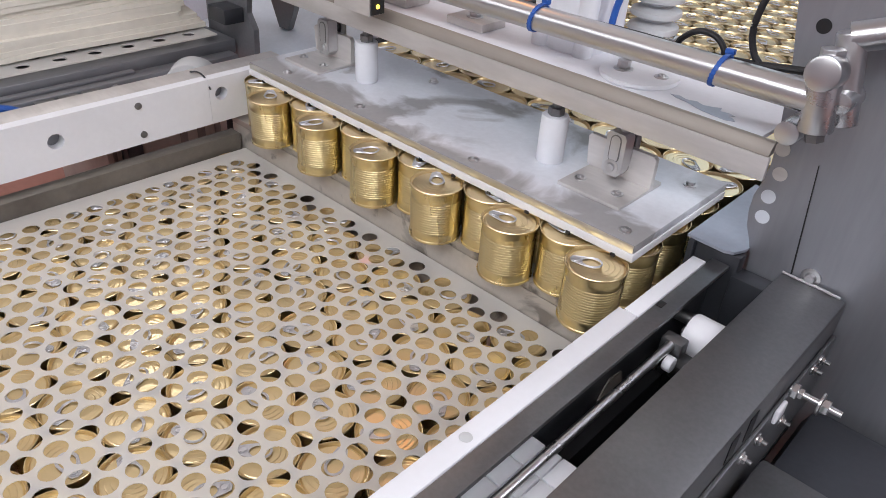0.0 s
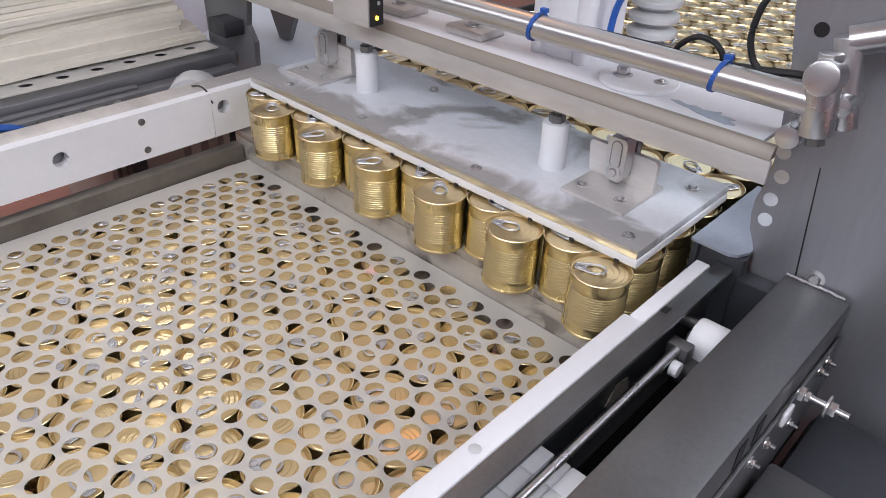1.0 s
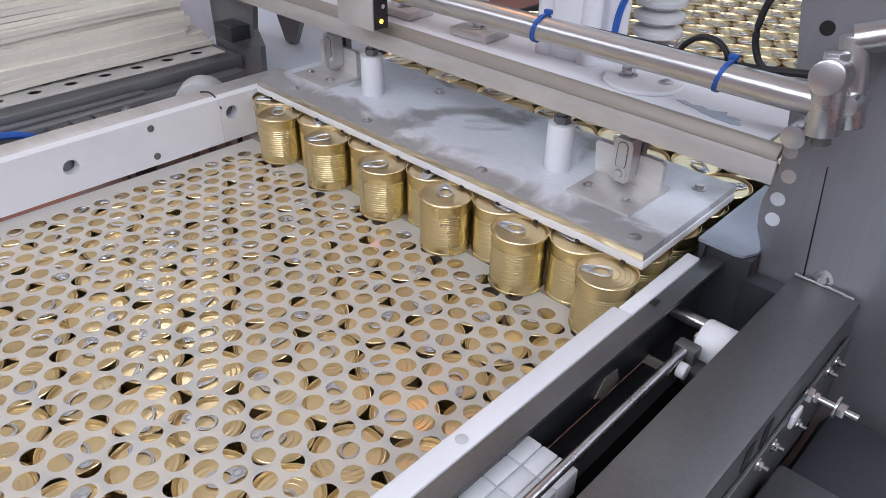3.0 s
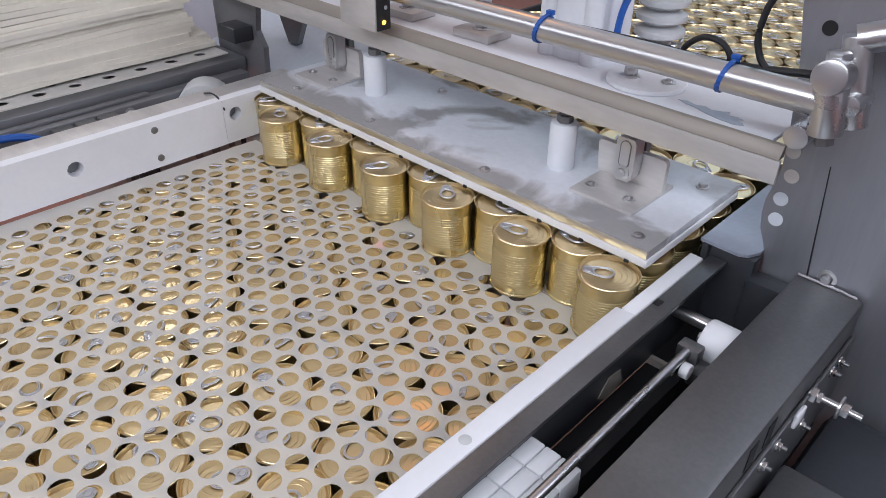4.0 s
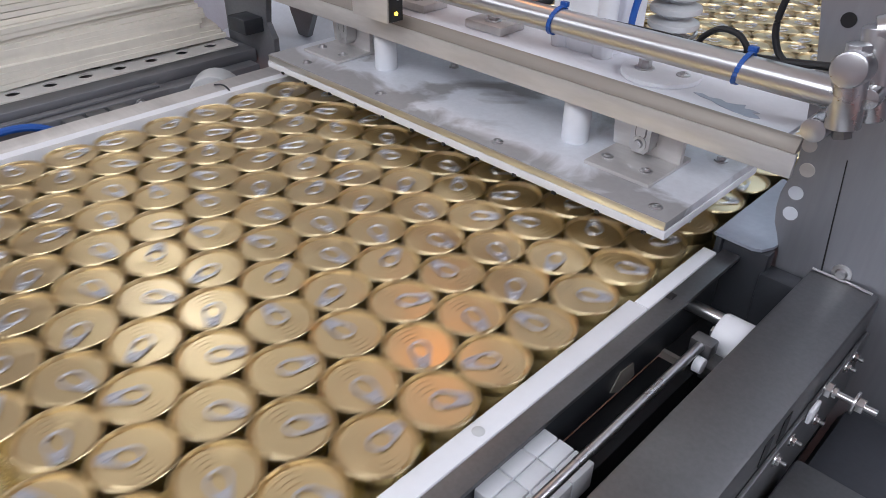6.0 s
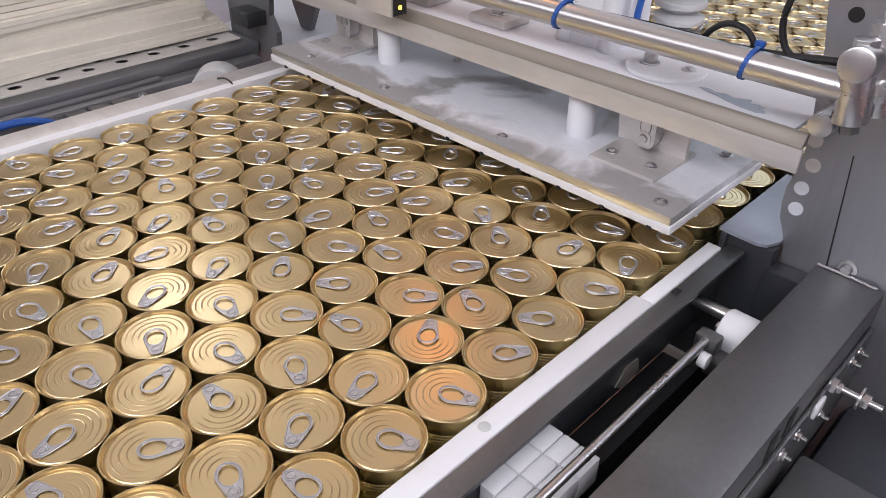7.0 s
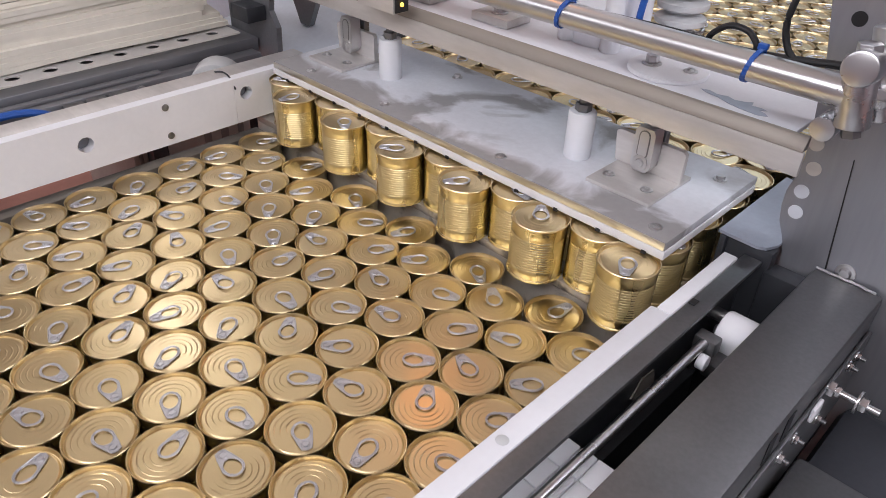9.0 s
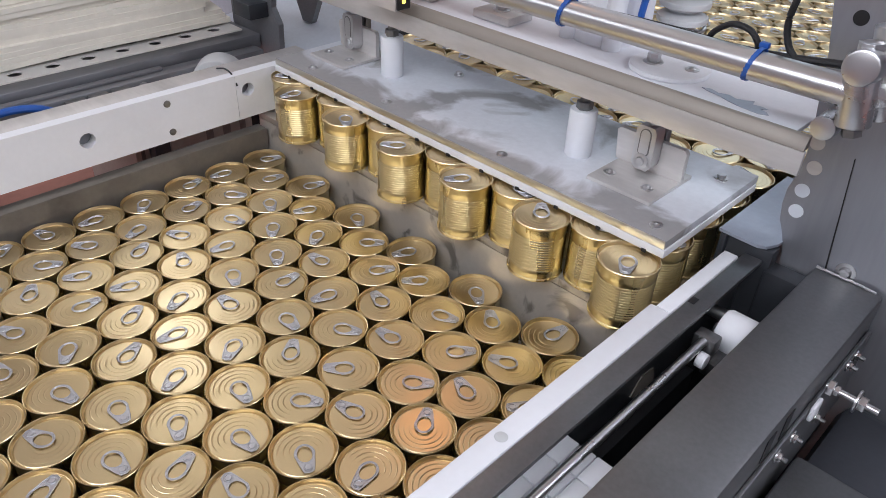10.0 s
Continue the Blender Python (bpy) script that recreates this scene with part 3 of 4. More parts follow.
part("top_face", box(bmesh.new(), -1.05, 0.100, 0.1185, 0.310, 0.157, 0.163, 0.001), M_DUST, beam, "dusty white top")
part("rear_lip", box(bmesh.new(), -1.05, 0.100, 0.3105, 0.316, 0.122, 0.164, 0.0012), M_STEELX, beam)


def beam_fittings():
    # low bearing blocks
    for bx, by in ((-0.362, 0.165), (-0.520, 0.165)):
        blk = part("bearing_block", box(bmesh.new(), bx - 0.035, bx + 0.035, by - 0.024, by + 0.030, 0.1632, 0.176, 0.002), M_STEELX, beam)
        bolt(blk, (bx, by, 0.176), 0.0085, 0.007, socket=False)
    # vertical actuator body
    act = part("actuator", lathe(bmesh.new(), [(0.045, 0.1632), (0.045, 0.40), (0.042, 0.405), (0, 0.405)], 32, (-0.215, 0.215, 0), cap0=True), M_DUST, beam, "grey actuator body")
    for q in range(4):
        a = radians(45 + 90 * q)
        part("tie_rod", cyl(bmesh.new(), (-0.215 + 0.05 * math.cos(a), 0.215 + 0.05 * math.sin(a), 0.1632), (-0.215 + 0.05 * math.cos(a), 0.215 + 0.05 * math.sin(a), 0.40), 0.013, 18), M_DUST, act)
    # white disc and bellows
    disc = part("plastic_disc", lathe(bmesh.new(), [(0.050, 0.1632), (0.051, 0.165), (0.050, 0.1690), (0, 0.1690)], 40, (-0.088, 0.175, 0), cap0=True), M_HDPE, beam, "white plastic disc")
    bolt(disc, (-0.108, 0.168, 0.169), 0.0085, 0.012, socket=False)
    bolt(disc, (-0.060, 0.180, 0.169), 0.0060, 0.004)
    prof = [(0.020, 0.1692), (0.020, 0.20)]
    for i in range(7):
        z = 0.20 + i * 0.022
        prof += [(0.022, z), (0.036, z + 0.006), (0.037, z + 0.010), (0.036, z + 0.014), (0.022, z + 0.020)]
    part("bellows", lathe(bmesh.new(), prof, 32, (-0.165, 0.335, -0.03), cap0=True, cap1=True), M_GREYP, beam, "pale ribbed rubber bellows")
    part("bellows_foot", box(bmesh.new(), -0.205, -0.125, 0.3165, 0.375, 0.120, 0.138, 0.002), M_STEELX, beam)
    part("coil_spring", sweep(bmesh.new(), [(-0.165 + 0.034 * math.cos(q), 0.335 + 0.034 * math.sin(q), 0.140 + 0.0022 * q) for q in [i * 0.35 for i in range(40)]], 0.0032, 8), M_POL, beam, "bright coil spring")
    part("marking", prism(bmesh.new(), [(-0.030, 0.152), (-0.018, 0.146), (-0.002, 0.143), (0.012, 0.136), (0.030, 0.131), (0.052, 0.128), (0.062, 0.133), (0.057, 0.139), (0.048, 0.142), (0.055, 0.148), (0.046, 0.151), (0.036, 0.149), (0.033, 0.160), (0.025, 0.154), (0.014, 0.150), (0.004, 0.155), (-0.008, 0.151), (-0.020, 0.156)], 0.1631, 0.1635), M_LIP, beam, "bare patch wiped in the dust")


beam_fittings()

# ---- side plates and profile ----
side = thing("side_frame", "grey steel side plate with adjusting holes", "machine frame")


def side_plate():
    outline = [(0.75, -0.60), (0.75, 0.60), (0.070, 0.60), (0.080, 0.296), (0.093, 0.236), (0.103, 0.160), (0.106, 0.120), (0.103, 0.095), (0.0985, 0.075), (0.0985, 0.055), (0.102, 0.035), (0.110, 0.018), (0.116, 0.000), (0.119, -0.030), (0.119, -0.60)]
    part("upright_plate", prism(bmesh.new(), outline, 0.160, 0.166, "y"), M_SIDE, side)
    # no openings: the light behind two holes is painted as pale discs
    for hx, hz in ((0.115, 0.080), (0.116, 0.053)):
        part("pale_disc", cyl(bmesh.new(), (hx, 0.1592, hz), (hx, 0.1602, hz), 0.0085, 24), M_WALL, side, "pale disc painted as light behind a round hole")
    for hx, hz in ((0.119, 0.111), (0.113, 0.140)):
        part("dark_hole", cyl(bmesh.new(), (hx, 0.1594, hz), (hx, 0.1602, hz), 0.0085, 24), M_STEELX, side)
    part("upper_hole", cyl(bmesh.new(), (0.112, 0.1592, 0.278), (0.112, 0.1602, 0.278), 0.0078, 24), M_BLACK, side, "dark round hole")
    part("seam", prism(bmesh.new(), [(0.1680, -0.002), (0.1545, 0.136), (0.1555, 0.1365), (0.1698, -0.002)], 0.1590, 0.1601, "y"), M_BLACK, side, "dark gap between two plates")
    bolt(side, (0.190, 0.160, 0.004), 0.0075, 0.006, (0, -1, 0))
    part("infeed_lip", prism(bmesh.new(), [(0.046, 0.131), (0.066, 0.130), (0.096, 0.129), (0.106, 0.134), (0.113, 0.150), (0.1155, 0.180), (0.1155, 0.320), (0.046, 0.330)], 0.0045, 0.0085), M_LIP, side, "bent steel infeed lip")


side_plate()

profile = thing("box_profile", "dark grey box-section steel beam", "machine beam", at=(0.0, 0.0, 0.0))


def box_profile():
    part("box_section", box(bmesh.new(), 0.158, 0.236, -1.15, 0.1575, -0.115, -0.003, 0.005), M_DARKST, profile)
    weld = [(0.160 + 0.068 * i / 14, 0.1565 - 0.003 * (i / 14) + rnd.uniform(-0.001, 0.001), -0.0020) for i in range(15)]
    part("weld_seam", sweep(bmesh.new(), weld, 0.0017, 7), M_POL, profile, "bright weld seam")
    part("side_flange", box(bmesh.new(), 0.2365, 0.2410, -0.42, 0.150, -0.150, -0.048, 0.001), M_DARKST, profile)
    for fy, fz in ((0.084, -0.058), (0.026, -0.097), (-0.058, -0.062), (-0.097, -0.058), (0.110, -0.060)):
        bolt(profile, (0.241, fy, fz), 0.0048, 0.005, (1, 0, 0), socket=False)
        part("bolt_end", cyl(bmesh.new(), (0.246, fy, fz), (0.2515, fy, fz), 0.0026, 12), M_DARKST, profile)
    for sy in (-0.075, -0.115):
        part("slot", box(bmesh.new(), 0.2362, 0.2370, sy - 0.02, sy - 0.002, -0.042, -0.012, 0), M_BLACK, profile, "narrow dark slot")
    stud = part("stop_stud", cyl(bmesh.new(), (0.241, 0.004, -0.034), (0.292, 0.004, -0.034), 0.0036, 16), M_POL, profile, "threaded steel stud")
    for d, r, w in ((0.243, 0.0085, 0.006), (0.250, 0.0060, 0.004), (0.270, 0.0125, 0.0025), (0.2730, 0.0080, 0.007)):
        part("nut", cyl(bmesh.new(), (d, 0.004, -0.034), (d + w, 0.004, -0.034), r, 6 if r < 0.012 else 24, bevel=0.0005), M_POL, stud)
    part("oval_spacer", box(bmesh.new(), 0.2412, 0.2460, -0.030, -0.006, -0.060, -0.042, 0.002), M_HDPE, profile, "white plastic spacer")


box_profile()

tie = thing("guide_rod", "bright steel rod beside the clamp rail", "guide rod")
part("rod", cyl(bmesh.new(), (0.1225, -0.75, -0.030), (0.1225, -0.030, -0.030), 0.0052, 20), M_POL, tie)
part("rod_clamp", box(bmesh.new(), 0.110, 0.136, -0.034, -0.016, -0.045, -0.024, 0.003), M_DARKST, tie, "grey clamp block")
knob = part("roller", cyl(bmesh.new(), (0.1190, 0.020, -0.044), (0.1570, 0.020, -0.044), 0.0250, 32, bevel=0.004), M_HDPE, tie, "white plastic roller")
bolt(knob, (0.1190, 0.018, -0.044), 0.0060, 0.006, (-1, 0, 0), socket=False)
part("roller_end", cyl(bmesh.new(), (0.126, -0.045, -0.044), (0.136, -0.045, -0.044), 0.009, 20, bevel=0.001), M_HDPE, tie)
part("tie_bar", box(bmesh.new(), 0.126, 0.190, -0.030, 0.010, -0.075, -0.056, 0.002), M_DARKST, tie)

# ---- cross tube with clamp, sensor and cable ----
tube = thing("sensor_tube", "polished steel tube over the cross beam", "machine tube")
part("tube", cyl(bmesh.new(), (-0.80, 0.092, 0.2215), (0.150, 0.086, 0.2290), 0.0155, 32), M_POL, tube)
part("holder", cyl(bmesh.new(), (-0.80, 0.092, 0.163), (-0.80, 0.092, 0.245), 0.018, 24), M_POL, tube)


def tube_clamp():
    c = part("clamp_body", cyl(bmesh.new(), (0.1570, 0.085, 0.1990), (0.1470, 0.085, 0.2670), 0.0165, 28, bevel=0.002), M_POL, tube, "turned steel cross clamp")
    part("clamp_body", cyl(bmesh.new(), (0.1720, 0.112, 0.2030), (0.1520, 0.112, 0.2910), 0.0140, 28, bevel=0.002), M_POL, tube)
    part("cap", cyl(bmesh.new(), (0.1520, 0.060, 0.2610), (0.1520, 0.090, 0.2570), 0.0170, 28, bevel=0.003), M_POL, c)
    part("cap", cyl(bmesh.new(), (0.1700, 0.085, 0.2310), (0.1700, 0.125, 0.2310), 0.0105, 24, bevel=0.002), M_POL, c)
    part("foot_nut", cyl(bmesh.new(), (0.1595, 0.085, 0.1890), (0.1570, 0.085, 0.1988), 0.0095, 6), M_DARKST, c)
    part("side_tube", cyl(bmesh.new(), (0.1520, 0.112, 0.2850), (0.258, 0.150, 0.322), 0.0145, 28), M_POL, tube)
    part("top_screw", cyl(bmesh.new(), (0.1490, 0.085, 0.2675), (0.1480, 0.085, 0.2790), 0.0115, 6, bevel=0.001), M_POL, c)
    part("stop_pin", cyl(bmesh.new(), (0.1340, 0.078, 0.190), (0.1340, 0.118, 0.190), 0.0125, 24, bevel=0.001), M_POL, tube)


tube_clamp()
for tx in (-0.194, 0.047):
    yy, zz = 0.089, 0.2215 + (tx + 0.8) * 0.0079
    ring = [(tx + 0.004 * math.sin(a), yy + 0.0172 * math.cos(a), zz + 0.0172 * math.sin(a)) for a in [2 * math.pi * i / 24 for i in range(24)]]
    ct = thing("cable_tie", "blue nylon cable tie round the tube", "cable tie", group="blue cable ties")
    bm = bmesh.new()
    for u, v in zip(ring, ring[1:] + ring[:1]):
        box(bm, -0.0026, 0.0026, -0.0026, 0.0026, -0.0009, 0.0009, 0, Matrix.Translation((Vector(u) + Vector(v)) / 2) @ Matrix.Rotation(math.atan2((u[2] + v[2]) / 2 - zz, (u[1] + v[1]) / 2 - yy) - math.pi / 2, 4, "X"))
    part("band", bm, M_BLUE, ct)
    part("tie_head", box(bmesh.new(), tx - 0.004, tx + 0.006, yy + 0.008, yy + 0.015, zz + 0.0150, zz + 0.0210, 0.001), M_BLUE, ct)
st = thing("cable_tie", "blue nylon cable tie round the side tube", "cable tie", group="blue cable ties")
sd = Vector((0.102, 0.038, 0.046)).normalized()
su = sd.cross(Vector((0, 0, 1))).normalized()
sv = su.cross(sd)
sc = Vector((0.1520, 0.112, 0.285)) + sd * 0.034
part("band", sweep(bmesh.new(), [sc + su * 0.0155 * math.cos(q) + sv * 0.0155 * math.sin(q) for q in [2 * math.pi * i / 24 for i in range(24)]], 0.0018, 6, closed=True), M_BLUE, st)
sensor = thing("light_sensor", "grey steel photoelectric sensor with a lit indicator", "sensor")
part("housing", box(bmesh.new(), -0.560, -0.478, 0.060, 0.090, 0.165, 0.260, 0.002), M_STEELX, sensor)
face = part("face", box(bmesh.new(), -0.4775, -0.4745, 0.062, 0.088, 0.167, 0.258, 0.001), M_BLACK, sensor, "black face plate")
part("led", cyl(bmesh.new(), (-0.4745, 0.074, 0.179), (-0.4732, 0.074, 0.179), 0.0031, 14), M_LED, face, "lit amber indicator")
part("led", cyl(bmesh.new(), (-0.4745, 0.078, 0.200), (-0.4735, 0.078, 0.200), 0.0030, 14), M_GREYP, face)
cable = thing("sensor_cable", "black rubber cable looped behind the tube", "cable")
part("cord", sweep(bmesh.new(), curve_pts([(-0.20, 0.122, 0.226), (-0.11, 0.118, 0.230), (-0.056, 0.115, 0.232), (0.007, 0.115, 0.231), (0.064, 0.115, 0.235), (0.115, 0.115, 0.242), (0.146, 0.112, 0.246)], 8), 0.0042, 10), M_BLACK, cable)
part("cord", sweep(bmesh.new(), curve_pts([(-0.022, 0.118, 0.230), (-0.015, 0.116, 0.242), (0.002, 0.115, 0.254), (0.022, 0.115, 0.253), (0.034, 0.115, 0.243), (0.036, 0.116, 0.234)], 8), 0.0034, 10), M_BLACK, cable)
part("cord", sweep(bmesh.new(), curve_pts([(0.076, 0.115, 0.237), (0.067, 0.115, 0.246), (0.060, 0.115, 0.264), (0.060, 0.115, 0.285), (0.067, 0.116, 0.310), (0.095, 0.118, 0.350)], 8), 0.0036, 10), M_BLACK, cable)
hose = thing("air_hose", "blue air hose behind the actuator", "hose")
part("hose_line", sweep(bmesh.new(), curve_pts([(-0.158, 0.205, 0.195), (-0.157, 0.205, 0.215), (-0.153, 0.206, 0.240), (-0.140, 0.208, 0.275)], 8), 0.0046, 10), M_BLUE, hose)
part("fitting", cyl(bmesh.new(), (-0.172, 0.203, 0.194), (-0.146, 0.206, 0.194), 0.0085, 16, bevel=0.001), M_BLACK, hose)

# ---- sheet magazine beyond the left rail ----
def wavy_sheet(x0, x1, y0, y1, z, lift, seed, thick=0.004):
    nx, ny = 10, 26
    bm = bmesh.new()
    grid = []
    for side_z in (0, -thick):
        rows = []
        for i in range(nx + 1):
            row = []
            for j in range(ny + 1):
                u, v = i / nx, j / ny
                w = noise.noise(Vector((u * 1.5 + seed * 3.1, v * 4 + seed * 1.7, seed)))
                drop = lift * (1 - u) ** 1.5
                row.append(bm.verts.new((x0 + (x1 - x0) * u + 0.010 * noise.noise(Vector((seed * 9, v * 5, 2))), y0 + (y1 - y0) * v + 0.020 * noise.noise(Vector((seed * 9, u * 6, 5))), z + drop + 0.007 * w + side_z)))
            rows.append(row)
        grid.append(rows)
    for k, rows in enumerate(grid):
        for i in range(nx):
            for j in range(ny):
                q = (rows[i][j], rows[i + 1][j], rows[i + 1][j + 1], rows[i][j + 1])
                bm.faces.new(q if k == 0 else q[::-1])
    a, b = grid
    for i in range(nx):
        bm.faces.new((a[i][0], a[i + 1][0], b[i + 1][0], b[i][0]))
        bm.faces.new((a[i][ny], a[i + 1][ny], b[i + 1][ny], b[i][ny]))
    for j in range(ny):
        bm.faces.new((a[0][j], a[0][j + 1], b[0][j + 1], b[0][j]))
        bm.faces.new((a[nx][j], a[nx][j + 1], b[nx][j + 1], b[nx][j]))
    return bm


magazine = thing("sheet_magazine", "dark steel sheet magazine beyond the rail", "machine frame")
part("front_bar", box(bmesh.new(), -0.985, -0.950, -1.4, 0.12, -0.060, -0.030, 0.002), M_STEEL, magazine)
part("rail_strip", box(bmesh.new(), -0.982, -0.968, -1.4, -0.09, -0.0295, -0.0240, 0.001), M_STEEL, magazine, "bright steel strip")
part("lower_bar", box(bmesh.new(), -0.945, -0.905, -1.4, -0.20, -0.080, -0.050, 0.002), M_DARKST, magazine)
part("shelf", box(bmesh.new(), -1.70, -0.990, -1.4, 0.14, -0.040, -0.012, 0.002), M_STEEL, magazine)
part("upright", prism(bmesh.new(), [(-1.10, -0.06), (-0.93, -0.06), (-0.925, 0.02), (-0.945, 0.05), (-0.935, 0.10), (-0.95, 0.17), (-0.99, 0.22), (-1.10, 0.22)], 0.145, 0.157, "y"), M_STEEL, magazine, "grey shaped end plate")
part("stop_block", box(bmesh.new(), -1.015, -0.955, 0.10, 0.144, 0.030, 0.060, 0.002), M_DARK, magazine)
part("support", box(bmesh.new(), -1.70, -1.64, -1.38, -1.30, -0.9, -0.041, 0.003), M_DARK, magazine)
part("support", box(bmesh.new(), -1.34, -1.30, -0.003, 0.038, -0.9, -0.041, 0.003), M_DARK, magazine)
for by in (0.02, -0.14):
    bolt(magazine, (-0.949, by, -0.044), 0.0065, 0.006, (1, 0, 0), socket=False)

bottom = part("slip_sheet", perforated(bmesh.new(), -1.032, 0.060, 8, 32, 0.003, px=0.0345, py=0.0640, r=0.0125, margin=0.014, left=0.026, right=0.014), M_SHEET)
tagged(bottom, "white perforated slip sheet lying at the bottom of the pile", "slip sheet", group="piled slip sheets")
bottom.matrix_basis = pose(0, 0, 0.002)
for i in range(16):
    z = 0.013 + i * 0.0092
    x1 = -1.046 - 0.0012 * i if i < 4 else -1.060 - 0.0018 * (i - 4) if i < 9 else -1.058 if i < 11 else -1.074 - 0.004 * (i - 11)
    y1 = 0.108 - 0.001 * i if i < 3 else 0.062 if i < 10 else 0.075 + 0.004 * (i - 10)
    sh = part("slip_sheet", wavy_sheet(-1.68, x1, -1.35, y1, z, 0.05, 1 + 0.03 * i, 0.0091), M_CREAM)
    tagged(sh, "yellowed white slip sheet in a sagging pile", "slip sheet", group="piled slip sheets")
roller = thing("guide_roller", "dusty grey-white guide roller behind the rail", "roller")
part("wheel", cyl(bmesh.new(), (-0.930, 0.010, -0.055), (-0.890, -0.025, -0.055), 0.050, 32, bevel=0.003), M_GREYP, roller)
part("axle", cyl(bmesh.new(), (-0.945, 0.023, -0.055), (-0.880, -0.034, -0.055), 0.007, 16), M_POL, roller)

chute = thing("dust_chute", "dusty blue-grey sheet-metal chute beyond the plate", "chute")
part("sloping_panel", prism(bmesh.new(), [(0.165, -0.075), (0.30, -0.055), (0.42, 0.0), (0.66, 0.20), (0.667, 0.193), (0.427, -0.008), (0.303, -0.064), (0.166, -0.084)], -1.30, -0.86, "x"), M_PANEL, chute)
part("brace", prism(bmesh.new(), [(-1.090, -0.042), (-1.056, -0.042), (-1.028, 0.012), (-1.020, 0.110), (-1.145, 0.110), (-1.115, 0.010)], 0.318, 0.332, "y"), M_DARKST, chute, "dark grey tapered brace")
part("post", box(bmesh.new(), -1.28, -1.24, 0.26, 0.30, -0.9, -0.073, 0.003), M_DARK, chute)
for bx, bz in ((-0.93, 0.14), (-0.90, 0.02)):
    bolt(chute, (bx, 0.42 + 1.2 * bz, bz + 0.001), 0.0075, 0.007, (0, -0.65, 0.76), socket=False)

# ---- under the profile ----
base = thing("drive_cabinet", "dark grey machine base beside the profile", "machine base")
part("housing", box(bmesh.new(), 0.2475, 1.1, -1.2, 0.155, -0.9, -0.151, 0.02), M_BASE, base)
part("motor_box", box(bmesh.new(), 0.2480, 0.75, -0.60, -0.034, -0.150, -0.100, 0.006), M_DARKST, base, "grey steel motor cover")
# added sheet whose dark colour stands for the shade between rail and profile
part("gap_sheet", box(bmesh.new(), 0.1125, 0.236, -1.15, 0.150, -0.200, -0.190, 0.002), M_DARK, base, "dark sheet added for the shade under the rod")
# added filler that makes the gap below the lip dark and hides the floor
part("lip_filler", box(bmesh.new(), 0.0585, 0.1155, 0.134, 0.155, -0.30, 0.003, 0.002), M_DARK, base)
part("inner_web", box(bmesh.new(), 0.1125, 0.1575, 0.128, 0.1575, -0.19, -0.020, 0.002), M_DARK, base)

# ---- beyond ----
cabinet = thing("machine_cabinet", "blue-grey machine cabinet behind the beam", "cabinet")
part("body", box(bmesh.new(), -2.35, -1.12, 0.66, 1.02, -0.9, 0.30, 0.004), M_PANEL, cabinet)
part("door", box(bmesh.new(), -2.20, -1.24, 0.650, 0.6595, -0.8, 0.20, 0.003), M_PANEL, cabinet)
back = thing("machine_cabinet", "pale blue-grey machine cabinet standing on the floor", "cabinet")
part("body", box(bmesh.new(), -4.6, -1.55, 1.06, 1.6, -0.9, 0.55, 0.006), M_PANEL, back)
for q in range(3):
    part("door", box(bmesh.new(), -4.5 + q * 0.98, -3.56 + q * 0.98, 1.050, 1.0595, -0.8, 0.45, 0.004), M_PANEL, back)
cart = thing("striped_carton", "beige carton with brown stripes on the red floor", "carton", group="cartons on the floor")
part("carton_body", box(bmesh.new(), -1.72, -1.362, 0.066, 0.320, -0.9, -0.26, 0.003), M_CARD, cart)
for ya, yb in ((0.167, 0.188), (0.217, 0.240), (0.269, 0.287)):
    part("stripe", box(bmesh.new(), -1.3617, -1.3600, ya, yb, -0.89, -0.27, 0.0004), M_BAND, cart, "brown stripe")
slim = thing("striped_carton", "slim cream and brown carton on the red floor", "carton", group="cartons on the floor")
part("carton_body", box(bmesh.new(), -1.72, -1.362, -0.030, 0.006, -0.9, -0.26, 0.003), M_CARD, slim)
part("stripe", box(bmesh.new(), -1.3617, -1.3600, -0.016, -0.006, -0.89, -0.27, 0.0004), M_BAND, slim, "brown stripe")
hose2 = thing("air_hose", "blue air hose lying behind the rail", "hose")
part("hose_line", sweep(bmesh.new(), curve_pts([(-0.93, -0.48, -0.04), (-0.925, -0.40, -0.018), (-0.92, -0.34, -0.020), (-0.915, -0.29, -0.045)], 8), 0.0065, 10), M_BLUE, hose2)
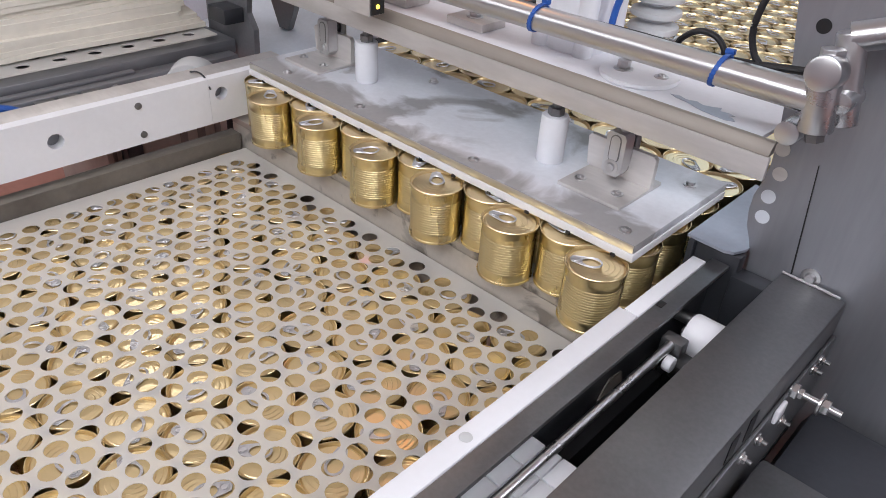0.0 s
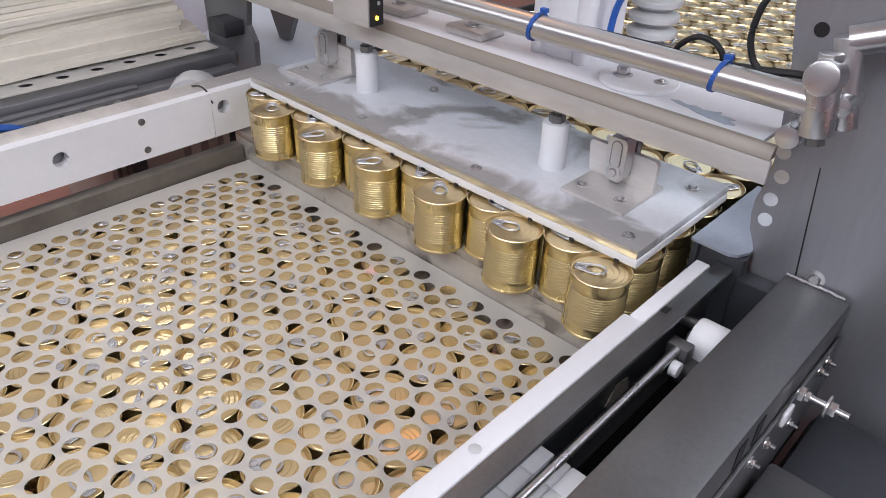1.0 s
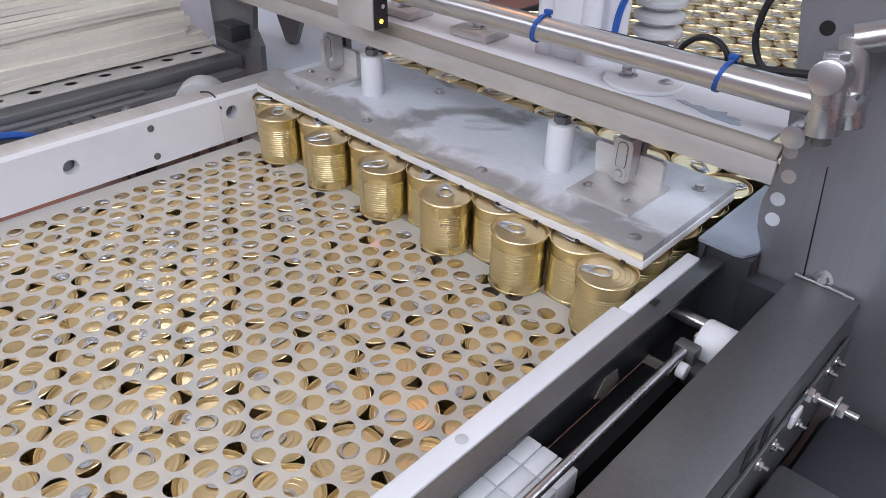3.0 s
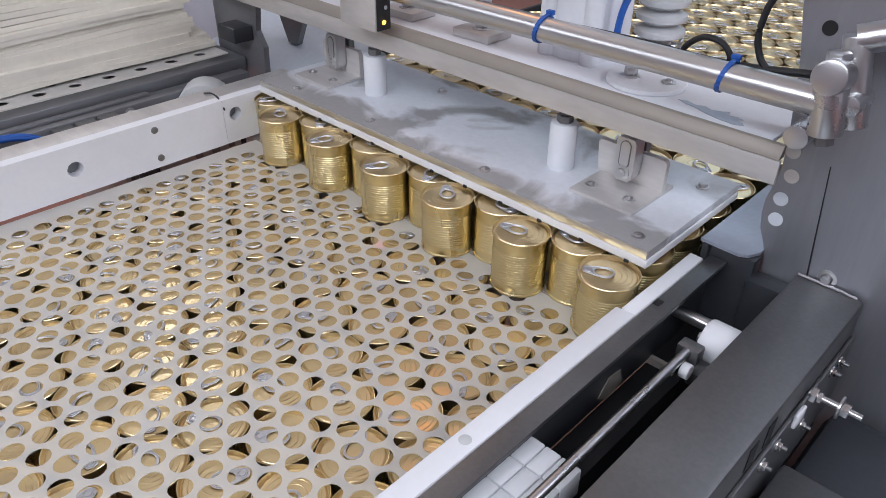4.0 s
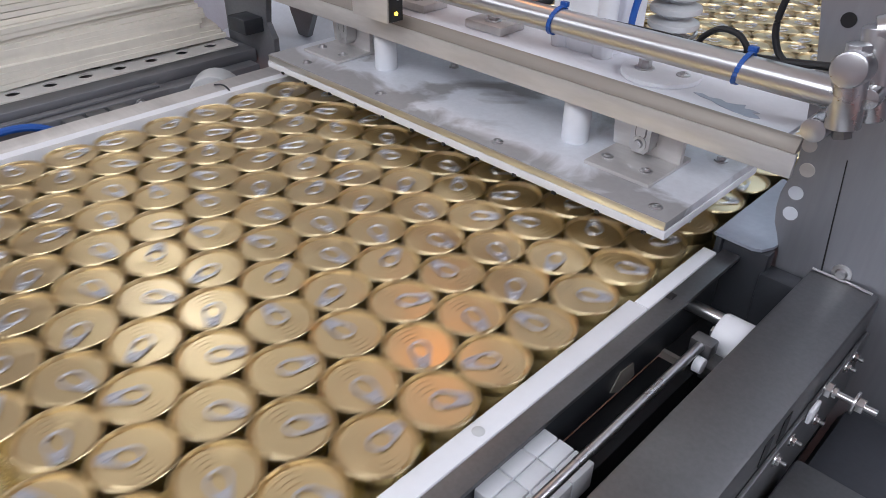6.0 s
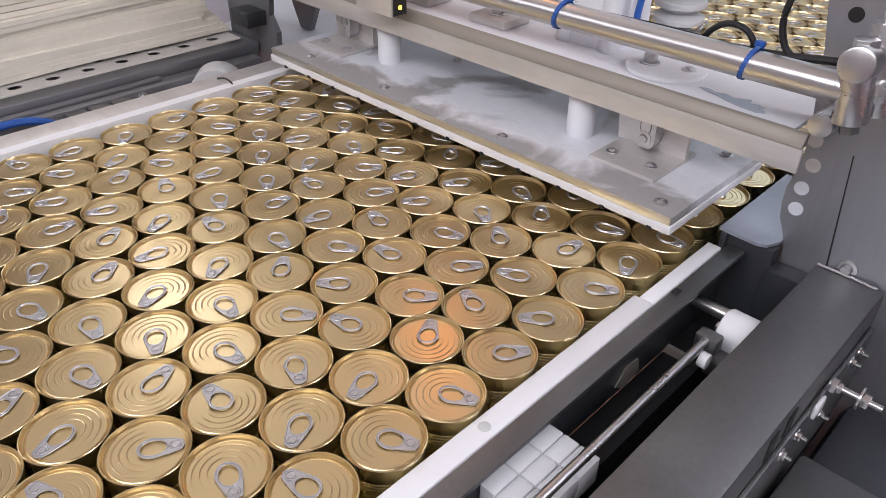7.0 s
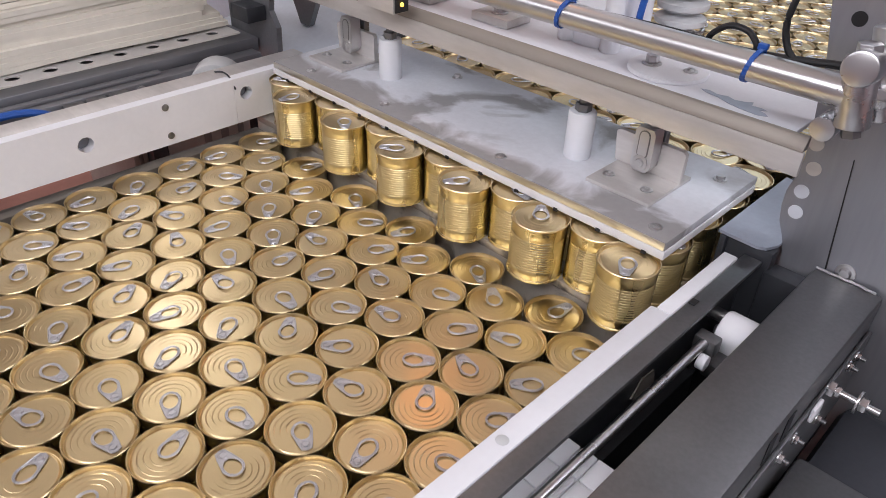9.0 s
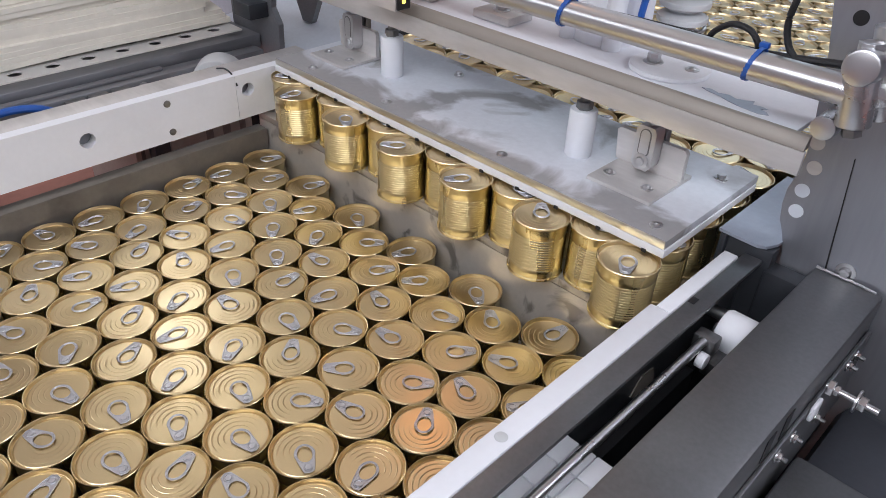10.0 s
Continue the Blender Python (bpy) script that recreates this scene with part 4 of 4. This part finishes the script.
for q in range(3):
    part("block", box(bmesh.new(), -0.945, -0.895, -0.285 + q * 0.04, -0.25 + q * 0.04, -0.050, -0.030, 0.003), M_DARKST, magazine, "grey guide block")


# ---- motion ----
def motions():
    push = [(0, 0), (3.8, 0), (4.0, -0.003), (4.1, -0.010), (4.3, -0.035), (4.5, -0.046), (4.8, -0.064), (5.0, -0.125), (5.2, -0.218), (5.4, -0.316), (5.6, -0.413),
            (6.0, -0.615), (6.3, -0.765), (6.5, -0.860), (6.7, -0.912), (6.8, -0.918)]
    sink = [(7.9, 0), (8.0, -0.001), (8.25, -0.016), (8.5, -0.044), (9.0, -0.098), (9.35, -0.133), (9.5, -0.140), (10.0, -0.140)]
    rise = [(0, -0.0515), (1.4, -0.0505), (1.6, -0.043), (2.0, -0.0165), (2.3, -0.003), (2.5, 0), (7.9, 0)]
    for ob, x, y, z, turn, k, rx, ry in raft:
        rows = [(t, pose(x, y + s, z, rx, ry, turn)) for t, s in push]
        rows += [(t, pose(x, y - 0.918, z + (s if k < LAYER else 0), rx, ry, turn)) for t, s in (sink if k < LAYER else [(10.0, 0)])]
        walk(ob, rows)
    walk(infeed, [(t, pose(0, s, 0)) for t, s in push] + [(10.0, pose(0, -0.918, 0))])
    for ob, x, y, z, turn in under:
        walk(ob, [(t, pose(x, y, z + s, 0, 0, turn)) for t, s in rise + sink[1:]])
    walk(slip_sheet, [(t, pose(0, 0, SHEET_Z + s)) for t, s in rise + sink[1:]])
    walk(plate, [(t, pose(0, 0, s)) for t, s in ((0, 0), (3.95, 0), (4.1, 0.010), (4.3, 0.028), (4.45, 0.033), (7.05, 0.033), (7.25, 0.012), (7.4, 0.002), (7.5, 0), (10, 0))])
    walk(rail_right, [(t, pose(s, 0, 0)) for t, s in ((0, 0), (2.55, 0), (2.7, -0.019), (2.8, -0.0225), (7.6, -0.0225), (7.8, -0.006), (7.95, 0), (10, 0))])
    walk(rail_left, [(t, pose(s, 0, 0)) for t, s in ((0, 0), (2.55, 0), (2.8, 0.006), (7.6, 0.006), (7.95, 0), (10, 0))])


motions()
